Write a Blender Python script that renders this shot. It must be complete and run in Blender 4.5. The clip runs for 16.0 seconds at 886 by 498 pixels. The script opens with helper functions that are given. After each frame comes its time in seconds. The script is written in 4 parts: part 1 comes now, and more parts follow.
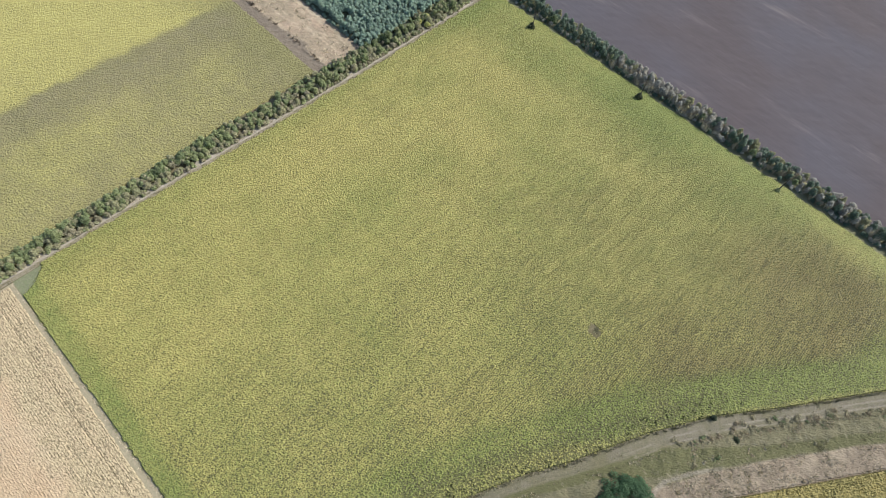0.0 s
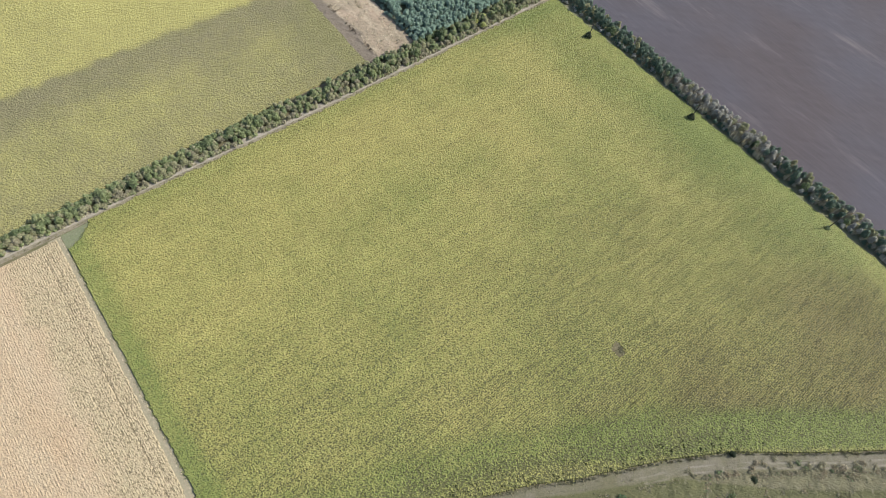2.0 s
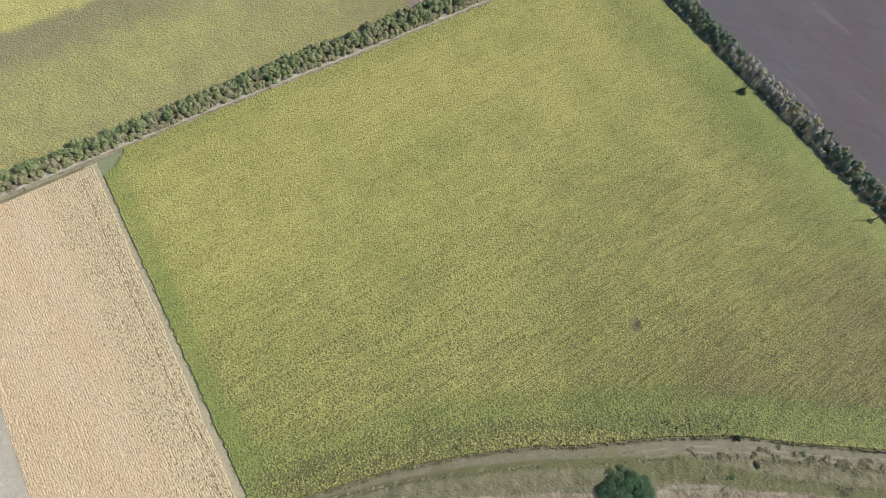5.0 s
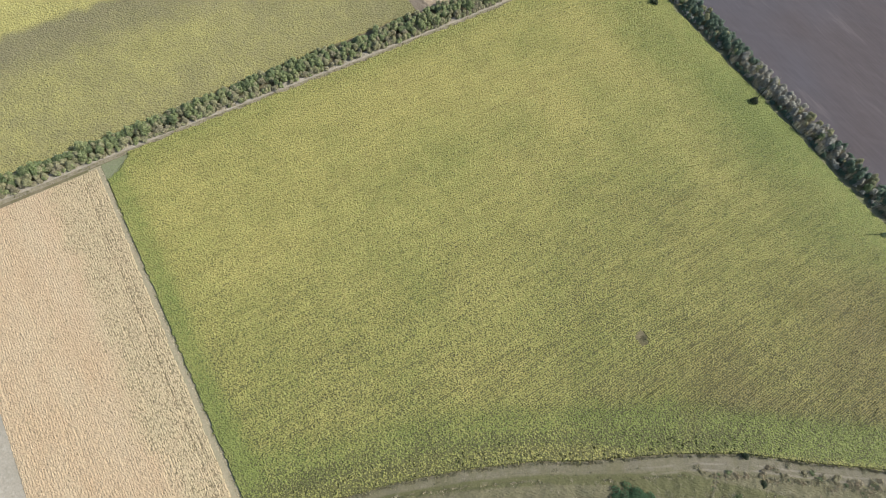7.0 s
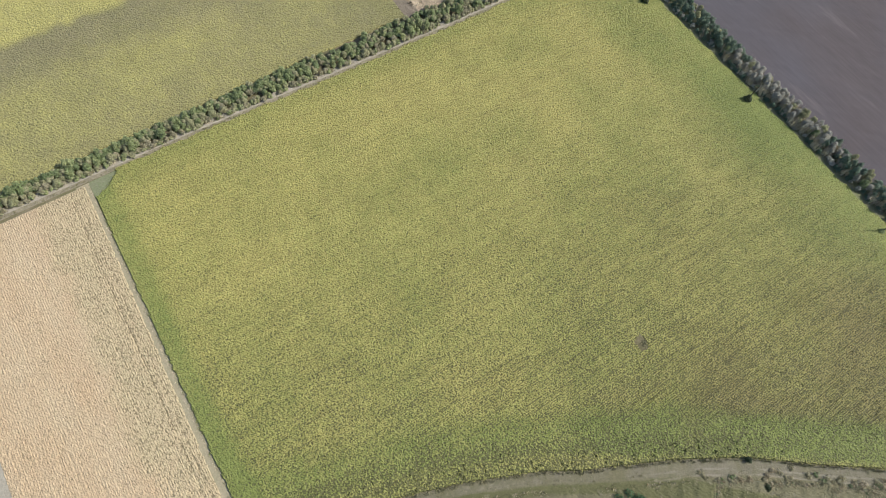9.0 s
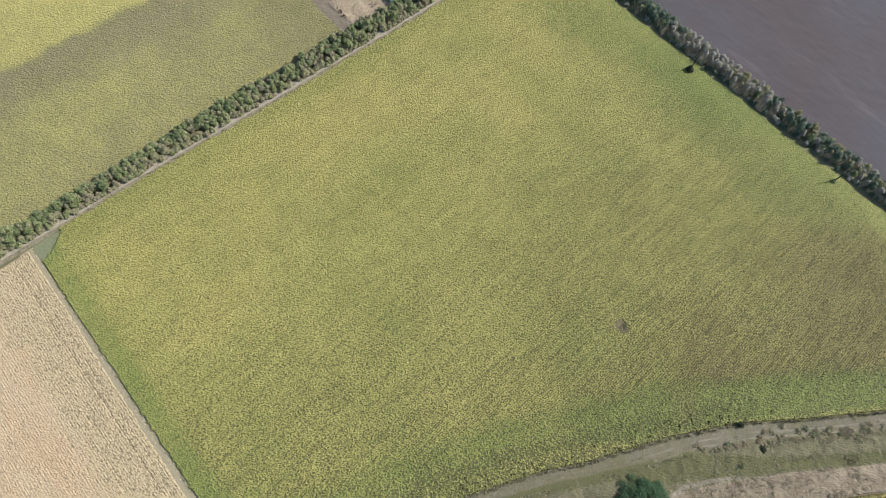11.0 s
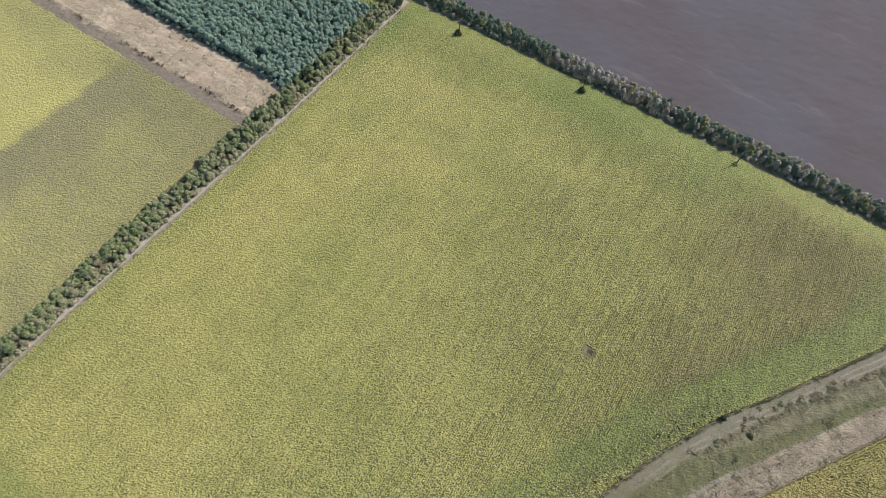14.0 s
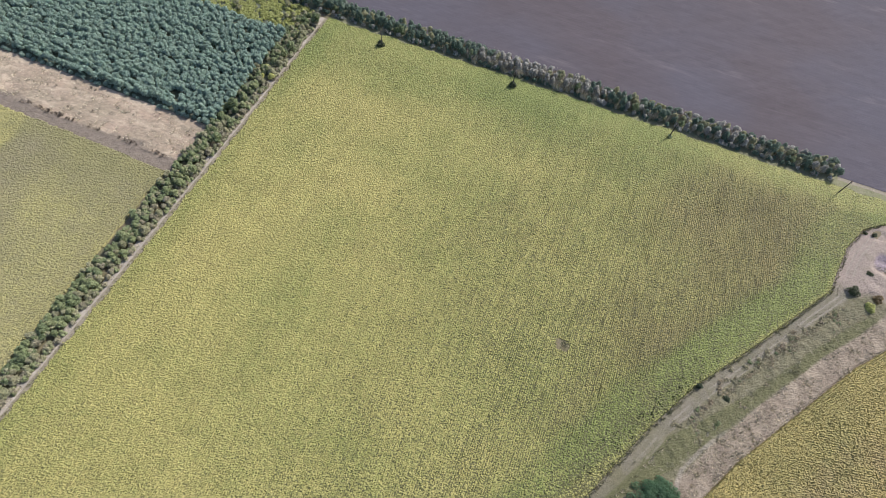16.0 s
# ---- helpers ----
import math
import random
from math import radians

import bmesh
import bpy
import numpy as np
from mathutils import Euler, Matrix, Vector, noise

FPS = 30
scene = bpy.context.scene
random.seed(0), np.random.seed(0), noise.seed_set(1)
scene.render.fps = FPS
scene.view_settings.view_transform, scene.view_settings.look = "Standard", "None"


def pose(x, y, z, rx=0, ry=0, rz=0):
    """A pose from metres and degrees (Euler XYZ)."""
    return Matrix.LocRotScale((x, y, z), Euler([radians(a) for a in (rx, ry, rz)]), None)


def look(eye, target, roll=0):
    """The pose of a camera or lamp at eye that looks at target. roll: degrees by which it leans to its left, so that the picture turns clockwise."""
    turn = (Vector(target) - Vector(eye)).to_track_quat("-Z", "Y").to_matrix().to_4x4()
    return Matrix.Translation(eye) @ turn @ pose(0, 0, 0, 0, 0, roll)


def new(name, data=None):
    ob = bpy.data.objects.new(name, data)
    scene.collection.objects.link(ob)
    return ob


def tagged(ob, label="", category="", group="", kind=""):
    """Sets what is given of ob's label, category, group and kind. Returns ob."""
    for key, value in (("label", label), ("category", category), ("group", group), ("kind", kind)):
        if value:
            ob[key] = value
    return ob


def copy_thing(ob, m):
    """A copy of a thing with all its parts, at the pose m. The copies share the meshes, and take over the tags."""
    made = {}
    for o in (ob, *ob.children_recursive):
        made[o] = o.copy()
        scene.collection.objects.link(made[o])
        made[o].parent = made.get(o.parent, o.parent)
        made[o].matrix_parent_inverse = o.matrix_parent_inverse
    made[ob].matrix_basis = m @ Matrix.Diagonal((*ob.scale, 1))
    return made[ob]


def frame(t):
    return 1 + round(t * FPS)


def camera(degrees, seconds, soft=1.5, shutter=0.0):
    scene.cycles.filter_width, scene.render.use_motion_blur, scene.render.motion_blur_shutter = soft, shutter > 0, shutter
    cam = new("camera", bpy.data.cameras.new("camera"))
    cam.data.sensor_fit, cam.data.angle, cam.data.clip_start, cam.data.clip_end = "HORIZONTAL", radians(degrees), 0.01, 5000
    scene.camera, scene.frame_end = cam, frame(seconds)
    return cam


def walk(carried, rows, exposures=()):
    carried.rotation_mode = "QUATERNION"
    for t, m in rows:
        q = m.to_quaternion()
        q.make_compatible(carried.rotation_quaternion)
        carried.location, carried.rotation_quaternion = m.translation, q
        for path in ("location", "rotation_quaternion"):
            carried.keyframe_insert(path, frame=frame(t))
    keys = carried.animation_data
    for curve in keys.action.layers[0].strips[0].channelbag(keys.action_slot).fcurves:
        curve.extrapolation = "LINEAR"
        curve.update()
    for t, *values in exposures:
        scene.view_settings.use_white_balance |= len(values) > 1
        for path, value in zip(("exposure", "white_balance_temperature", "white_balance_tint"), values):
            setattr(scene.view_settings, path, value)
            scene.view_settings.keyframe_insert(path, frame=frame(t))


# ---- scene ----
# ---------------------------------------------------------------- camera
cam = camera(79.8, 16.0, soft=0.7)
PATH = [
    (0, (-0.404, 0.191, 176.101), (-0.981, 0.971, 174.353), 9.1),
    (0.5, (-0.579, 0.152, 176.098), (-1.199, 0.887, 174.344), 9.5),
    (1, (-0.603, 0.147, 176.074), (-1.239, 0.86, 174.317), 9.6),
    (1.5, (-0.478, 0.097, 175.971), (-1.126, 0.798, 174.213), 9.6),
    (2, (-0.321, 0.066, 175.843), (-0.975, 0.76, 174.085), 9.5),
    (2.5, (-0.159, 0.249, 175.746), (-0.817, 0.937, 173.987), 9.5),
    (3, (-0.161, 0.456, 175.721), (-0.824, 1.137, 173.961), 9.4),
    (3.5, (-0.401, 0.668, 175.739), (-1.082, 1.321, 173.976), 9.4),
    (4, (-0.643, 0.863, 175.775), (-1.338, 1.495, 174.009), 9.4),
    (4.5, (-0.712, 0.869, 175.864), (-1.317, 1.43, 174.042), 10.6),
    (4.7, (-0.876, 0.944, 175.869), (-1.456, 1.484, 174.032), 11.0),
    (7, (-5.055, 3.263, 175.195), (-5.638, 3.779, 173.352), 10.8),
    (7.5, (-6.11, 3.92, 175.159), (-6.694, 4.433, 173.316), 10.7),
    (8, (-7.137, 4.512, 175.144), (-7.721, 5.021, 173.301), 10.6),
    (8.2, (-7.498, 4.81, 175.118), (-8.084, 5.317, 173.274), 10.5),
    (10.3, (-10.09, 8.851, 174.209), (-10.603, 9.43, 172.365), 9.1),
    (10.5, (-10.528, 9.242, 174.178), (-11.034, 9.831, 172.335), 9.1),
    (11, (-12.048, 10.313, 174.15), (-12.548, 10.913, 172.308), 8.9),
    (11.5, (-13.898, 11.567, 174.052), (-14.462, 12.233, 172.252), 8.1),
    (12, (-15.38, 12.526, 174.103), (-15.977, 13.226, 172.327), 7.7),
    (12.5, (-16.745, 13.422, 174.153), (-17.334, 14.127, 172.376), 7.7),
    (13, (-17.912, 14.349, 174.302), (-18.462, 15.094, 172.529), 7.7),
    (13.5, (-18.809, 15.465, 174.391), (-19.293, 16.264, 172.622), 7.4),
    (14, (-19.669, 16.75, 174.421), (-20.085, 17.595, 172.657), 7.1),
    (14.5, (-20.597, 18.125, 174.411), (-20.963, 18.998, 172.649), 6.9),
    (15, (-21.436, 19.375, 174.436), (-21.769, 20.264, 172.675), 6.8),
    (15.5, (-22.443, 20.661, 174.398), (-22.765, 21.554, 172.638), 6.8),
    (16, (-23.599, 21.889, 174.4), (-23.862, 22.807, 172.643), 6.8),
]
LIGHT = [(0, 0.38, 6480, 12), (1.5, 0.37, 6480, 12), (3, 0.36, 6520, 10), (4.5, 0.34, 6560, 10), (7, 0.31, 6620, 10), (8.2, 0.30, 6600, 10), (11, 0.29, 6540, 11), (13.5, 0.29, 6480, 12), (14.5, 0.32, 6420, 15), (16, 0.41, 6280, 19)]
walk(cam, [(t, look(eye, target, roll)) for t, eye, target, roll in PATH], LIGHT)

# ---------------------------------------------------------------- world, sun
SUN_EL, SUN_WAY = 42.0, (0.50, 0.866)          # elevation; the way on the ground towards the sun
world = bpy.data.worlds.new("sky")
scene.world = world
world.use_nodes = True
wn = world.node_tree
wn.nodes.clear()
sky = wn.nodes.new("ShaderNodeTexSky")
sky.sky_type, sky.sun_disc = "NISHITA", False
sky.sun_elevation = radians(SUN_EL)
sky.sun_rotation = math.atan2(SUN_WAY[0], SUN_WAY[1])
sky.air_density, sky.dust_density = 1.0, 1.5
wb = wn.nodes.new("ShaderNodeBackground")
wb.inputs["Strength"].default_value = 0.14
wo = wn.nodes.new("ShaderNodeOutputWorld")
wn.links.new(sky.outputs[0], wb.inputs[0])
wn.links.new(wb.outputs[0], wo.inputs[0])
sun = new("sun", bpy.data.lights.new("sun", "SUN"))
sun.data.energy, sun.data.angle, sun.data.color = 4.2, radians(0.5), (0.985, 0.96, 0.88)
c = math.cos(radians(SUN_EL))
sun.matrix_world = look((c * SUN_WAY[0] * 400, c * SUN_WAY[1] * 400, math.sin(radians(SUN_EL)) * 400), (0, 0, 0))


# ---------------------------------------------------------------- materials
class Nodes:
    """A short way to wire a material."""

    def __init__(self, name, rough=0.85):
        self.mat = bpy.data.materials.new(name)
        self.mat.use_nodes = True
        self.t = self.mat.node_tree
        self.bsdf = self.t.nodes["Principled BSDF"]
        self.bsdf.inputs["Roughness"].default_value = rough
        self.bsdf.inputs["Specular IOR Level"].default_value = 0.25
        self.geo = self.add("ShaderNodeNewGeometry")

    def add(self, kind, **kw):
        n = self.t.nodes.new(kind)
        for k, v in kw.items():
            n.inputs[k].default_value = v
        return n

    def link(self, a, b):
        self.t.links.new(a, b)
        return b

    def noise(self, scale, detail=3.0, rough=0.55, stretch=None):
        n = self.add("ShaderNodeTexNoise", Scale=scale, Detail=detail, Roughness=rough)
        src = self.geo.outputs["Position"]
        if stretch:
            m = self.add("ShaderNodeMapping")
            m.inputs["Scale"].default_value = stretch
            self.link(src, m.inputs["Vector"])
            src = m.outputs[0]
        self.link(src, n.inputs["Vector"])
        return n.outputs["Fac"]

    def cells(self, scale, stretch=None):
        """A random value for each cell."""
        n = self.add("ShaderNodeTexVoronoi", Scale=scale)
        src = self.geo.outputs["Position"]
        if stretch:
            m = self.add("ShaderNodeMapping")
            m.inputs["Scale"].default_value = stretch
            self.link(src, m.inputs["Vector"])
            src = m.outputs[0]
        self.link(src, n.inputs["Vector"])
        s = self.add("ShaderNodeSeparateColor")
        self.link(n.outputs["Color"], s.inputs[0])
        return s.outputs[0]

    def attr(self, name):
        n = self.add("ShaderNodeAttribute")
        n.attribute_name = name
        return n.outputs["Fac"]

    def rand(self):
        return self.add("ShaderNodeObjectInfo").outputs["Random"]

    def island(self):
        return self.geo.outputs["Random Per Island"]

    def span(self, v, a, b, lo=0.0, hi=1.0):
        """Maps a..b of v to lo..hi, clamped."""
        n = self.add("ShaderNodeMapRange")
        self.link(v, n.inputs[0])
        for i, x in enumerate((a, b, lo, hi)):
            n.inputs[i + 1].default_value = x
        return n.outputs[0]

    def math(self, op, a, b):
        n = self.add("ShaderNodeMath")
        n.operation = op
        for i, x in enumerate((a, b)):
            if isinstance(x, (int, float)):
                n.inputs[i].default_value = x
            else:
                self.link(x, n.inputs[i])
        return n.outputs[0]

    def mix(self, f, a, b):
        n = self.t.nodes.new("ShaderNodeMix")
        n.data_type = "RGBA"
        self.link(f, n.inputs["Factor"])
        for key, x in (("A", a), ("B", b)):
            sock = [s for s in n.inputs if s.name == key and s.type == "RGBA"][0]
            if isinstance(x, tuple):
                sock.default_value = (*x, 1)
            else:
                self.link(x, sock)
        return [s for s in n.outputs if s.type == "RGBA"][0]

    def bright(self, col, v):
        """A colour times a value."""
        n = self.t.nodes.new("ShaderNodeVectorMath")
        n.operation = "SCALE"
        self.link(col, n.inputs[0])
        self.link(v, n.inputs["Scale"])
        return n.outputs[0]

    def done(self, col, bump=None, dist=0.1, strength=0.6):
        self.link(col, self.bsdf.inputs["Base Color"])
        if bump is not None:
            b = self.add("ShaderNodeBump", Strength=strength, Distance=dist)
            self.link(bump, b.inputs["Height"])
            self.link(b.outputs[0], self.bsdf.inputs["Normal"])
        return self.mat


def crop_material(name, ripe, green, dry, gaps=0.40, along=1.0, streaks=0.8):
    """Leaf canopy: ripe and green leaves in drifts, dry stands where the attribute says so, with soil, stems and
    painted-in shade in small gaps between plants; along is the pitch of the rows, which run north."""
    n = Nodes(name, 0.7)
    place = n.add("ShaderNodeSeparateXYZ")
    n.link(n.geo.outputs["Position"], place.inputs[0])
    row = n.math("COSINE", n.math("MULTIPLY", place.outputs[0], 2 * math.pi / along), 0.0)
    plant = n.noise(1.8, 2, 0.6)
    g = n.math("ADD", n.attr("green"), n.span(n.noise(0.045, 4, 0.6), 0.3, 0.7, -0.13, 0.13))
    g = n.math("ADD", g, n.span(n.noise(0.30, 3, 0.6), 0.3, 0.7, -0.10, 0.10))
    g = n.math("ADD", g, n.span(n.cells(1.5), 0, 1, -0.16, 0.16))
    col = n.mix(n.span(g, 0, 1), ripe, green)
    d = n.math("ADD", n.attr("dry"), n.span(n.noise(0.16, 4, 0.65), 0.35, 0.7, -0.18, 0.2))
    col = n.mix(n.span(d, 0.15, 1.0, 0, 0.85), col, dry)
    col = n.bright(col, n.span(plant, 0.38, 0.66, 0.92, 1.09))
    col = n.bright(col, n.span(n.cells(2.4), 0, 1, 0.92, 1.08))
    gap = n.math("ADD", plant, n.math("MULTIPLY", n.math("MULTIPLY", row, n.attr("rows")), 0.065))
    gap = n.math("SUBTRACT", gap, n.math("MULTIPLY", n.attr("open"), 0.09))
    streak = n.noise(1.0, 3, 0.65, (1.0, streaks, 1.0))
    col = n.bright(col, n.span(streak, 0.30, 0.70, 0.91, 1.09))
    gap = n.math("ADD", gap, n.math("MULTIPLY", n.span(streak, 0.30, 0.70, -0.075, 0.06), n.span(n.attr("rows"), 0, 1, 0.55, 1.0)))
    # one dark colour for open soil, stems and the shade between plants
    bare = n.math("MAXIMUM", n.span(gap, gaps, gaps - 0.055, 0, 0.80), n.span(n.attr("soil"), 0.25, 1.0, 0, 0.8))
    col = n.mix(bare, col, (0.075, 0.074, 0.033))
    col = n.bright(col, n.span(n.noise(0.11, 3), 0.3, 0.7, 0.94, 1.06))
    return n.done(col, plant, 0.6, 0.8)


M_CROP = crop_material("ripening_crop", (0.312, 0.280, 0.094), (0.160, 0.186, 0.052), (0.194, 0.162, 0.064), 0.408, 0.7, 0.08)
M_CROP_WEST = crop_material("west_crop", (0.345, 0.316, 0.110), (0.196, 0.184, 0.080), (0.190, 0.168, 0.098), 0.372)
M_CROP_SOUTH = crop_material("south_crop", (0.305, 0.248, 0.086), (0.205, 0.19, 0.068), (0.235, 0.175, 0.092), 0.385)


def stubble_material():
    """Standing straw: pale rows, gaps with the stalks' shade painted in; the attribute dry marks the thinner, greyer
    side.
    """
    n = Nodes("dry_straw", 0.8)
    col = n.mix(n.span(n.noise(0.10, 4, 0.6, (0.35, 1, 1)), 0.3, 0.7), (0.415, 0.308, 0.192), (0.43, 0.340, 0.222))
    thin = n.math("ADD", n.attr("dry"), n.span(n.noise(0.22, 3), 0.3, 0.7, -0.22, 0.22))
    col = n.mix(n.span(thin, 0.2, 1.0), col, (0.395, 0.325, 0.200))
    stalk = n.noise(2.1, 2, 0.6, (0.6, 1.15, 1))
    col = n.bright(col, n.span(stalk, 0.35, 0.68, 0.86, 1.16))
    gap = n.math("SUBTRACT", stalk, n.math("MULTIPLY", n.span(thin, 0.1, 0.9), 0.10))
    gap = n.math("SUBTRACT", gap, n.math("MULTIPLY", n.attr("line"), 0.10))
    # dark flecks put the shade among the stalks into the colour
    col = n.mix(n.span(gap, 0.355, 0.29, 0, 0.85), col, (0.165, 0.132, 0.078))
    return n.done(col, stalk, 0.5, 0.7)


def earth_material(name, a, b, c, scale=0.12, stretch=None, bump=0.5, grain=1.6):
    n = Nodes(name, 0.95)
    col = n.mix(n.span(n.noise(scale, 5, 0.62, stretch), 0.32, 0.68), a, b)
    col = n.mix(n.span(n.noise(scale * 4.3, 4, 0.65, stretch), 0.5, 0.78), col, c)
    col = n.bright(col, n.span(n.noise(grain, 4, 0.75, stretch), 0.25, 0.75, 0.78, 1.2))
    return n.done(col, n.noise(grain * 2.2, 4, 0.75), 0.2, bump)


M_STRAW = stubble_material()
M_GROUND = earth_material("ground_soil", (0.168, 0.133, 0.084), (0.133, 0.133, 0.063), (0.210, 0.175, 0.119), 0.03)
M_TRACK = earth_material("dirt_track", (0.255, 0.22, 0.16), (0.21, 0.188, 0.13), (0.31, 0.27, 0.20), 0.25)
M_VERGE = earth_material("grassy_verge", (0.20, 0.19, 0.115), (0.155, 0.165, 0.08), (0.255, 0.225, 0.155), 0.3)
M_PATH = earth_material("worn_path", (0.325, 0.280, 0.190), (0.270, 0.245, 0.160), (0.37, 0.315, 0.22), 0.3)
M_PALE = earth_material("pale_bare_soil", (0.345, 0.31, 0.25), (0.29, 0.265, 0.21), (0.39, 0.355, 0.295), 0.15)
M_CORNER = earth_material("grey_bare_corner", (0.180, 0.190, 0.115), (0.155, 0.180, 0.092), (0.215, 0.210, 0.145), 0.3)
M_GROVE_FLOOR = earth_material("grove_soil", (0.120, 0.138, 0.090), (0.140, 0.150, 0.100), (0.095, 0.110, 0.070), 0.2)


def plough_material():
    n = Nodes("ploughed_soil", 0.95)
    lay = (0.18, 1.0, 1.0)
    col = n.mix(n.span(n.noise(0.05, 5, 0.6, lay), 0.3, 0.7), (0.072, 0.060, 0.062), (0.088, 0.075, 0.078))
    col = n.mix(n.span(n.noise(0.012, 3, 0.5), 0.42, 0.6), col, (0.082, 0.076, 0.086))
    col = n.mix(n.span(n.noise(0.09, 4, 0.62, (0.22, 1.1, 1)), 0.60, 0.76, 0, 0.75), col, (0.148, 0.130, 0.128))
    col = n.bright(col, n.span(n.noise(0.9, 4, 0.7, (0.12, 1, 1)), 0.25, 0.75, 0.87, 1.10))
    return n.done(col, n.noise(1.8, 4, 0.7, (0.25, 1, 1)), 0.2, 0.5)


M_PLOUGH = plough_material()


def bank_material():
    """Dry grass bank: attributes give the worn lane, the green swale, the dry far side, bare soil and wheel tracks."""
    n = Nodes("dry_grass_bank", 0.9)
    soft = n.span(n.noise(0.14, 4, 0.6), 0.25, 0.75, -0.35, 0.35)

    def zone(key):
        return n.span(n.math("ADD", n.attr(key), soft), 0.25, 0.75)

    col = n.mix(n.span(n.noise(0.20, 4, 0.6), 0.35, 0.65), (0.158, 0.144, 0.086), (0.126, 0.118, 0.066))
    col = n.mix(zone("lane"), col, (0.168, 0.152, 0.108))
    col = n.mix(n.span(n.noise(0.26, 4, 0.65), 0.47, 0.66, 0, 0.7), col, (0.130, 0.124, 0.072))
    col = n.mix(zone("hay"), col, (0.268, 0.222, 0.158))
    col = n.mix(n.span(n.math("ADD", n.attr("hay"), n.span(n.noise(0.16, 4, 0.65), 0.35, 0.65, -1.0, 0.1)), 0.1, 0.9), col, (0.205, 0.165, 0.118))
    col = n.mix(zone("swale"), col, (0.108, 0.107, 0.050))
    col = n.mix(zone("bare"), col, (0.262, 0.215, 0.172))
    col = n.mix(n.span(n.math("ADD", n.attr("scar"), soft), 0.3, 0.8), col, (0.235, 0.195, 0.200))
    col = n.mix(n.span(n.attr("rut"), 0.2, 1.0, 0, 0.65), col, (0.262, 0.232, 0.182))
    col = n.mix(n.span(n.noise(0.55, 5, 0.7), 0.57, 0.72, 0, 0.55), col, (0.285, 0.25, 0.185))
    col = n.mix(n.span(n.noise(0.42, 5, 0.7), 0.60, 0.74, 0, 0.6), col, (0.092, 0.088, 0.048))
    col = n.bright(col, n.span(n.noise(1.6, 4, 0.75), 0.25, 0.75, 0.80, 1.20))
    return n.done(col, n.noise(2.4, 4, 0.7), 0.3, 0.8)


def fallow_material():
    """Dry grass on fallow soil, dark and bare towards the crop."""
    n = Nodes("fallow_dry_grass", 0.9)
    place = n.add("ShaderNodeSeparateXYZ")
    n.link(n.geo.outputs["Position"], place.inputs[0])
    col = n.mix(n.span(n.noise(0.10, 5, 0.65, (0.45, 1, 1)), 0.34, 0.62), (0.325, 0.250, 0.178), (0.262, 0.220, 0.150))
    col = n.mix(n.span(n.noise(0.13, 5, 0.7, (0.5, 1.2, 1)), 0.49, 0.62, 0, 0.9), col, (0.415, 0.340, 0.240))
    edge = n.math("ADD", place.outputs[1], n.span(n.noise(0.16, 4, 0.6, (0.6, 1, 1)), 0.3, 0.7, -2.6, 2.6))
    col = n.mix(n.span(edge, 109.2, 106.4), col, (0.172, 0.142, 0.108))
    col = n.bright(col, n.span(n.noise(1.1, 4, 0.75, (0.5, 1, 1)), 0.25, 0.75, 0.78, 1.24))
    return n.done(col, n.noise(2.0, 4, 0.75), 0.3, 0.8)


M_BANK, M_FALLOW = bank_material(), fallow_material()


def leaf_material(name, a, b):
    """Foliage: varies from tree to tree and from leaf to leaf."""
    n = Nodes(name, 0.6)
    col = n.mix(n.rand(), a, b)
    col = n.bright(col, n.span(n.island(), 0, 1, 0.72, 1.28))
    n.done(col)
    thin = n.add("ShaderNodeBsdfTranslucent")
    both = n.add("ShaderNodeMixShader")
    both.inputs[0].default_value = 0.55
    out = n.t.nodes["Material Output"]
    n.link(col, thin.inputs["Color"])
    n.link(n.bsdf.outputs[0], both.inputs[1])
    n.link(thin.outputs[0], both.inputs[2])
    n.link(both.outputs[0], out.inputs["Surface"])
    return n.mat


M_LEAF = {
    "green": leaf_material("leaves_green", (0.25, 0.305, 0.145), (0.34, 0.37, 0.19)),
    "dark": leaf_material("leaves_dark", (0.130, 0.190, 0.135), (0.170, 0.230, 0.165)),
    "olive": leaf_material("leaves_olive", (0.33, 0.335, 0.19), (0.40, 0.385, 0.24)),
    "brown": leaf_material("leaves_browning", (0.33, 0.305, 0.195), (0.39, 0.36, 0.25)),
    "silver": leaf_material("leaves_silver", (0.36, 0.35, 0.30), (0.47, 0.455, 0.395)),
    "blue": leaf_material("leaves_blue_green", (0.260, 0.365, 0.285), (0.330, 0.43, 0.340)),
    "shade": leaf_material("leaves_shade_green", (0.185, 0.235, 0.115), (0.23, 0.28, 0.14)),
    "weedy": leaf_material("leaves_weedy_grey_green", (0.29, 0.275, 0.17), (0.35, 0.325, 0.21)),
    "tan": leaf_material("leaves_dry_tan", (0.36, 0.31, 0.21), (0.42, 0.37, 0.26)),
    "rust": leaf_material("leaves_rust_brown", (0.17, 0.13, 0.06), (0.20, 0.15, 0.07)),
    "deep": leaf_material("leaves_deep_green", (0.055, 0.075, 0.04), (0.08, 0.10, 0.05)),
    "thicket": leaf_material("leaves_thicket", (0.085, 0.165, 0.085), (0.10, 0.18, 0.09)),
    "yellow": leaf_material("leaves_yellow", (0.50, 0.50, 0.17), (0.42, 0.45, 0.17)),
}


def bark_material(name, a, b):
    n = Nodes(name, 0.9)
    col = n.mix(n.span(n.noise(3.0, 4, 0.7, (1, 1, 0.15)), 0.3, 0.7), a, b)
    return n.done(col, n.noise(9, 4, 0.7, (1, 1, 0.2)), 0.03, 0.8)


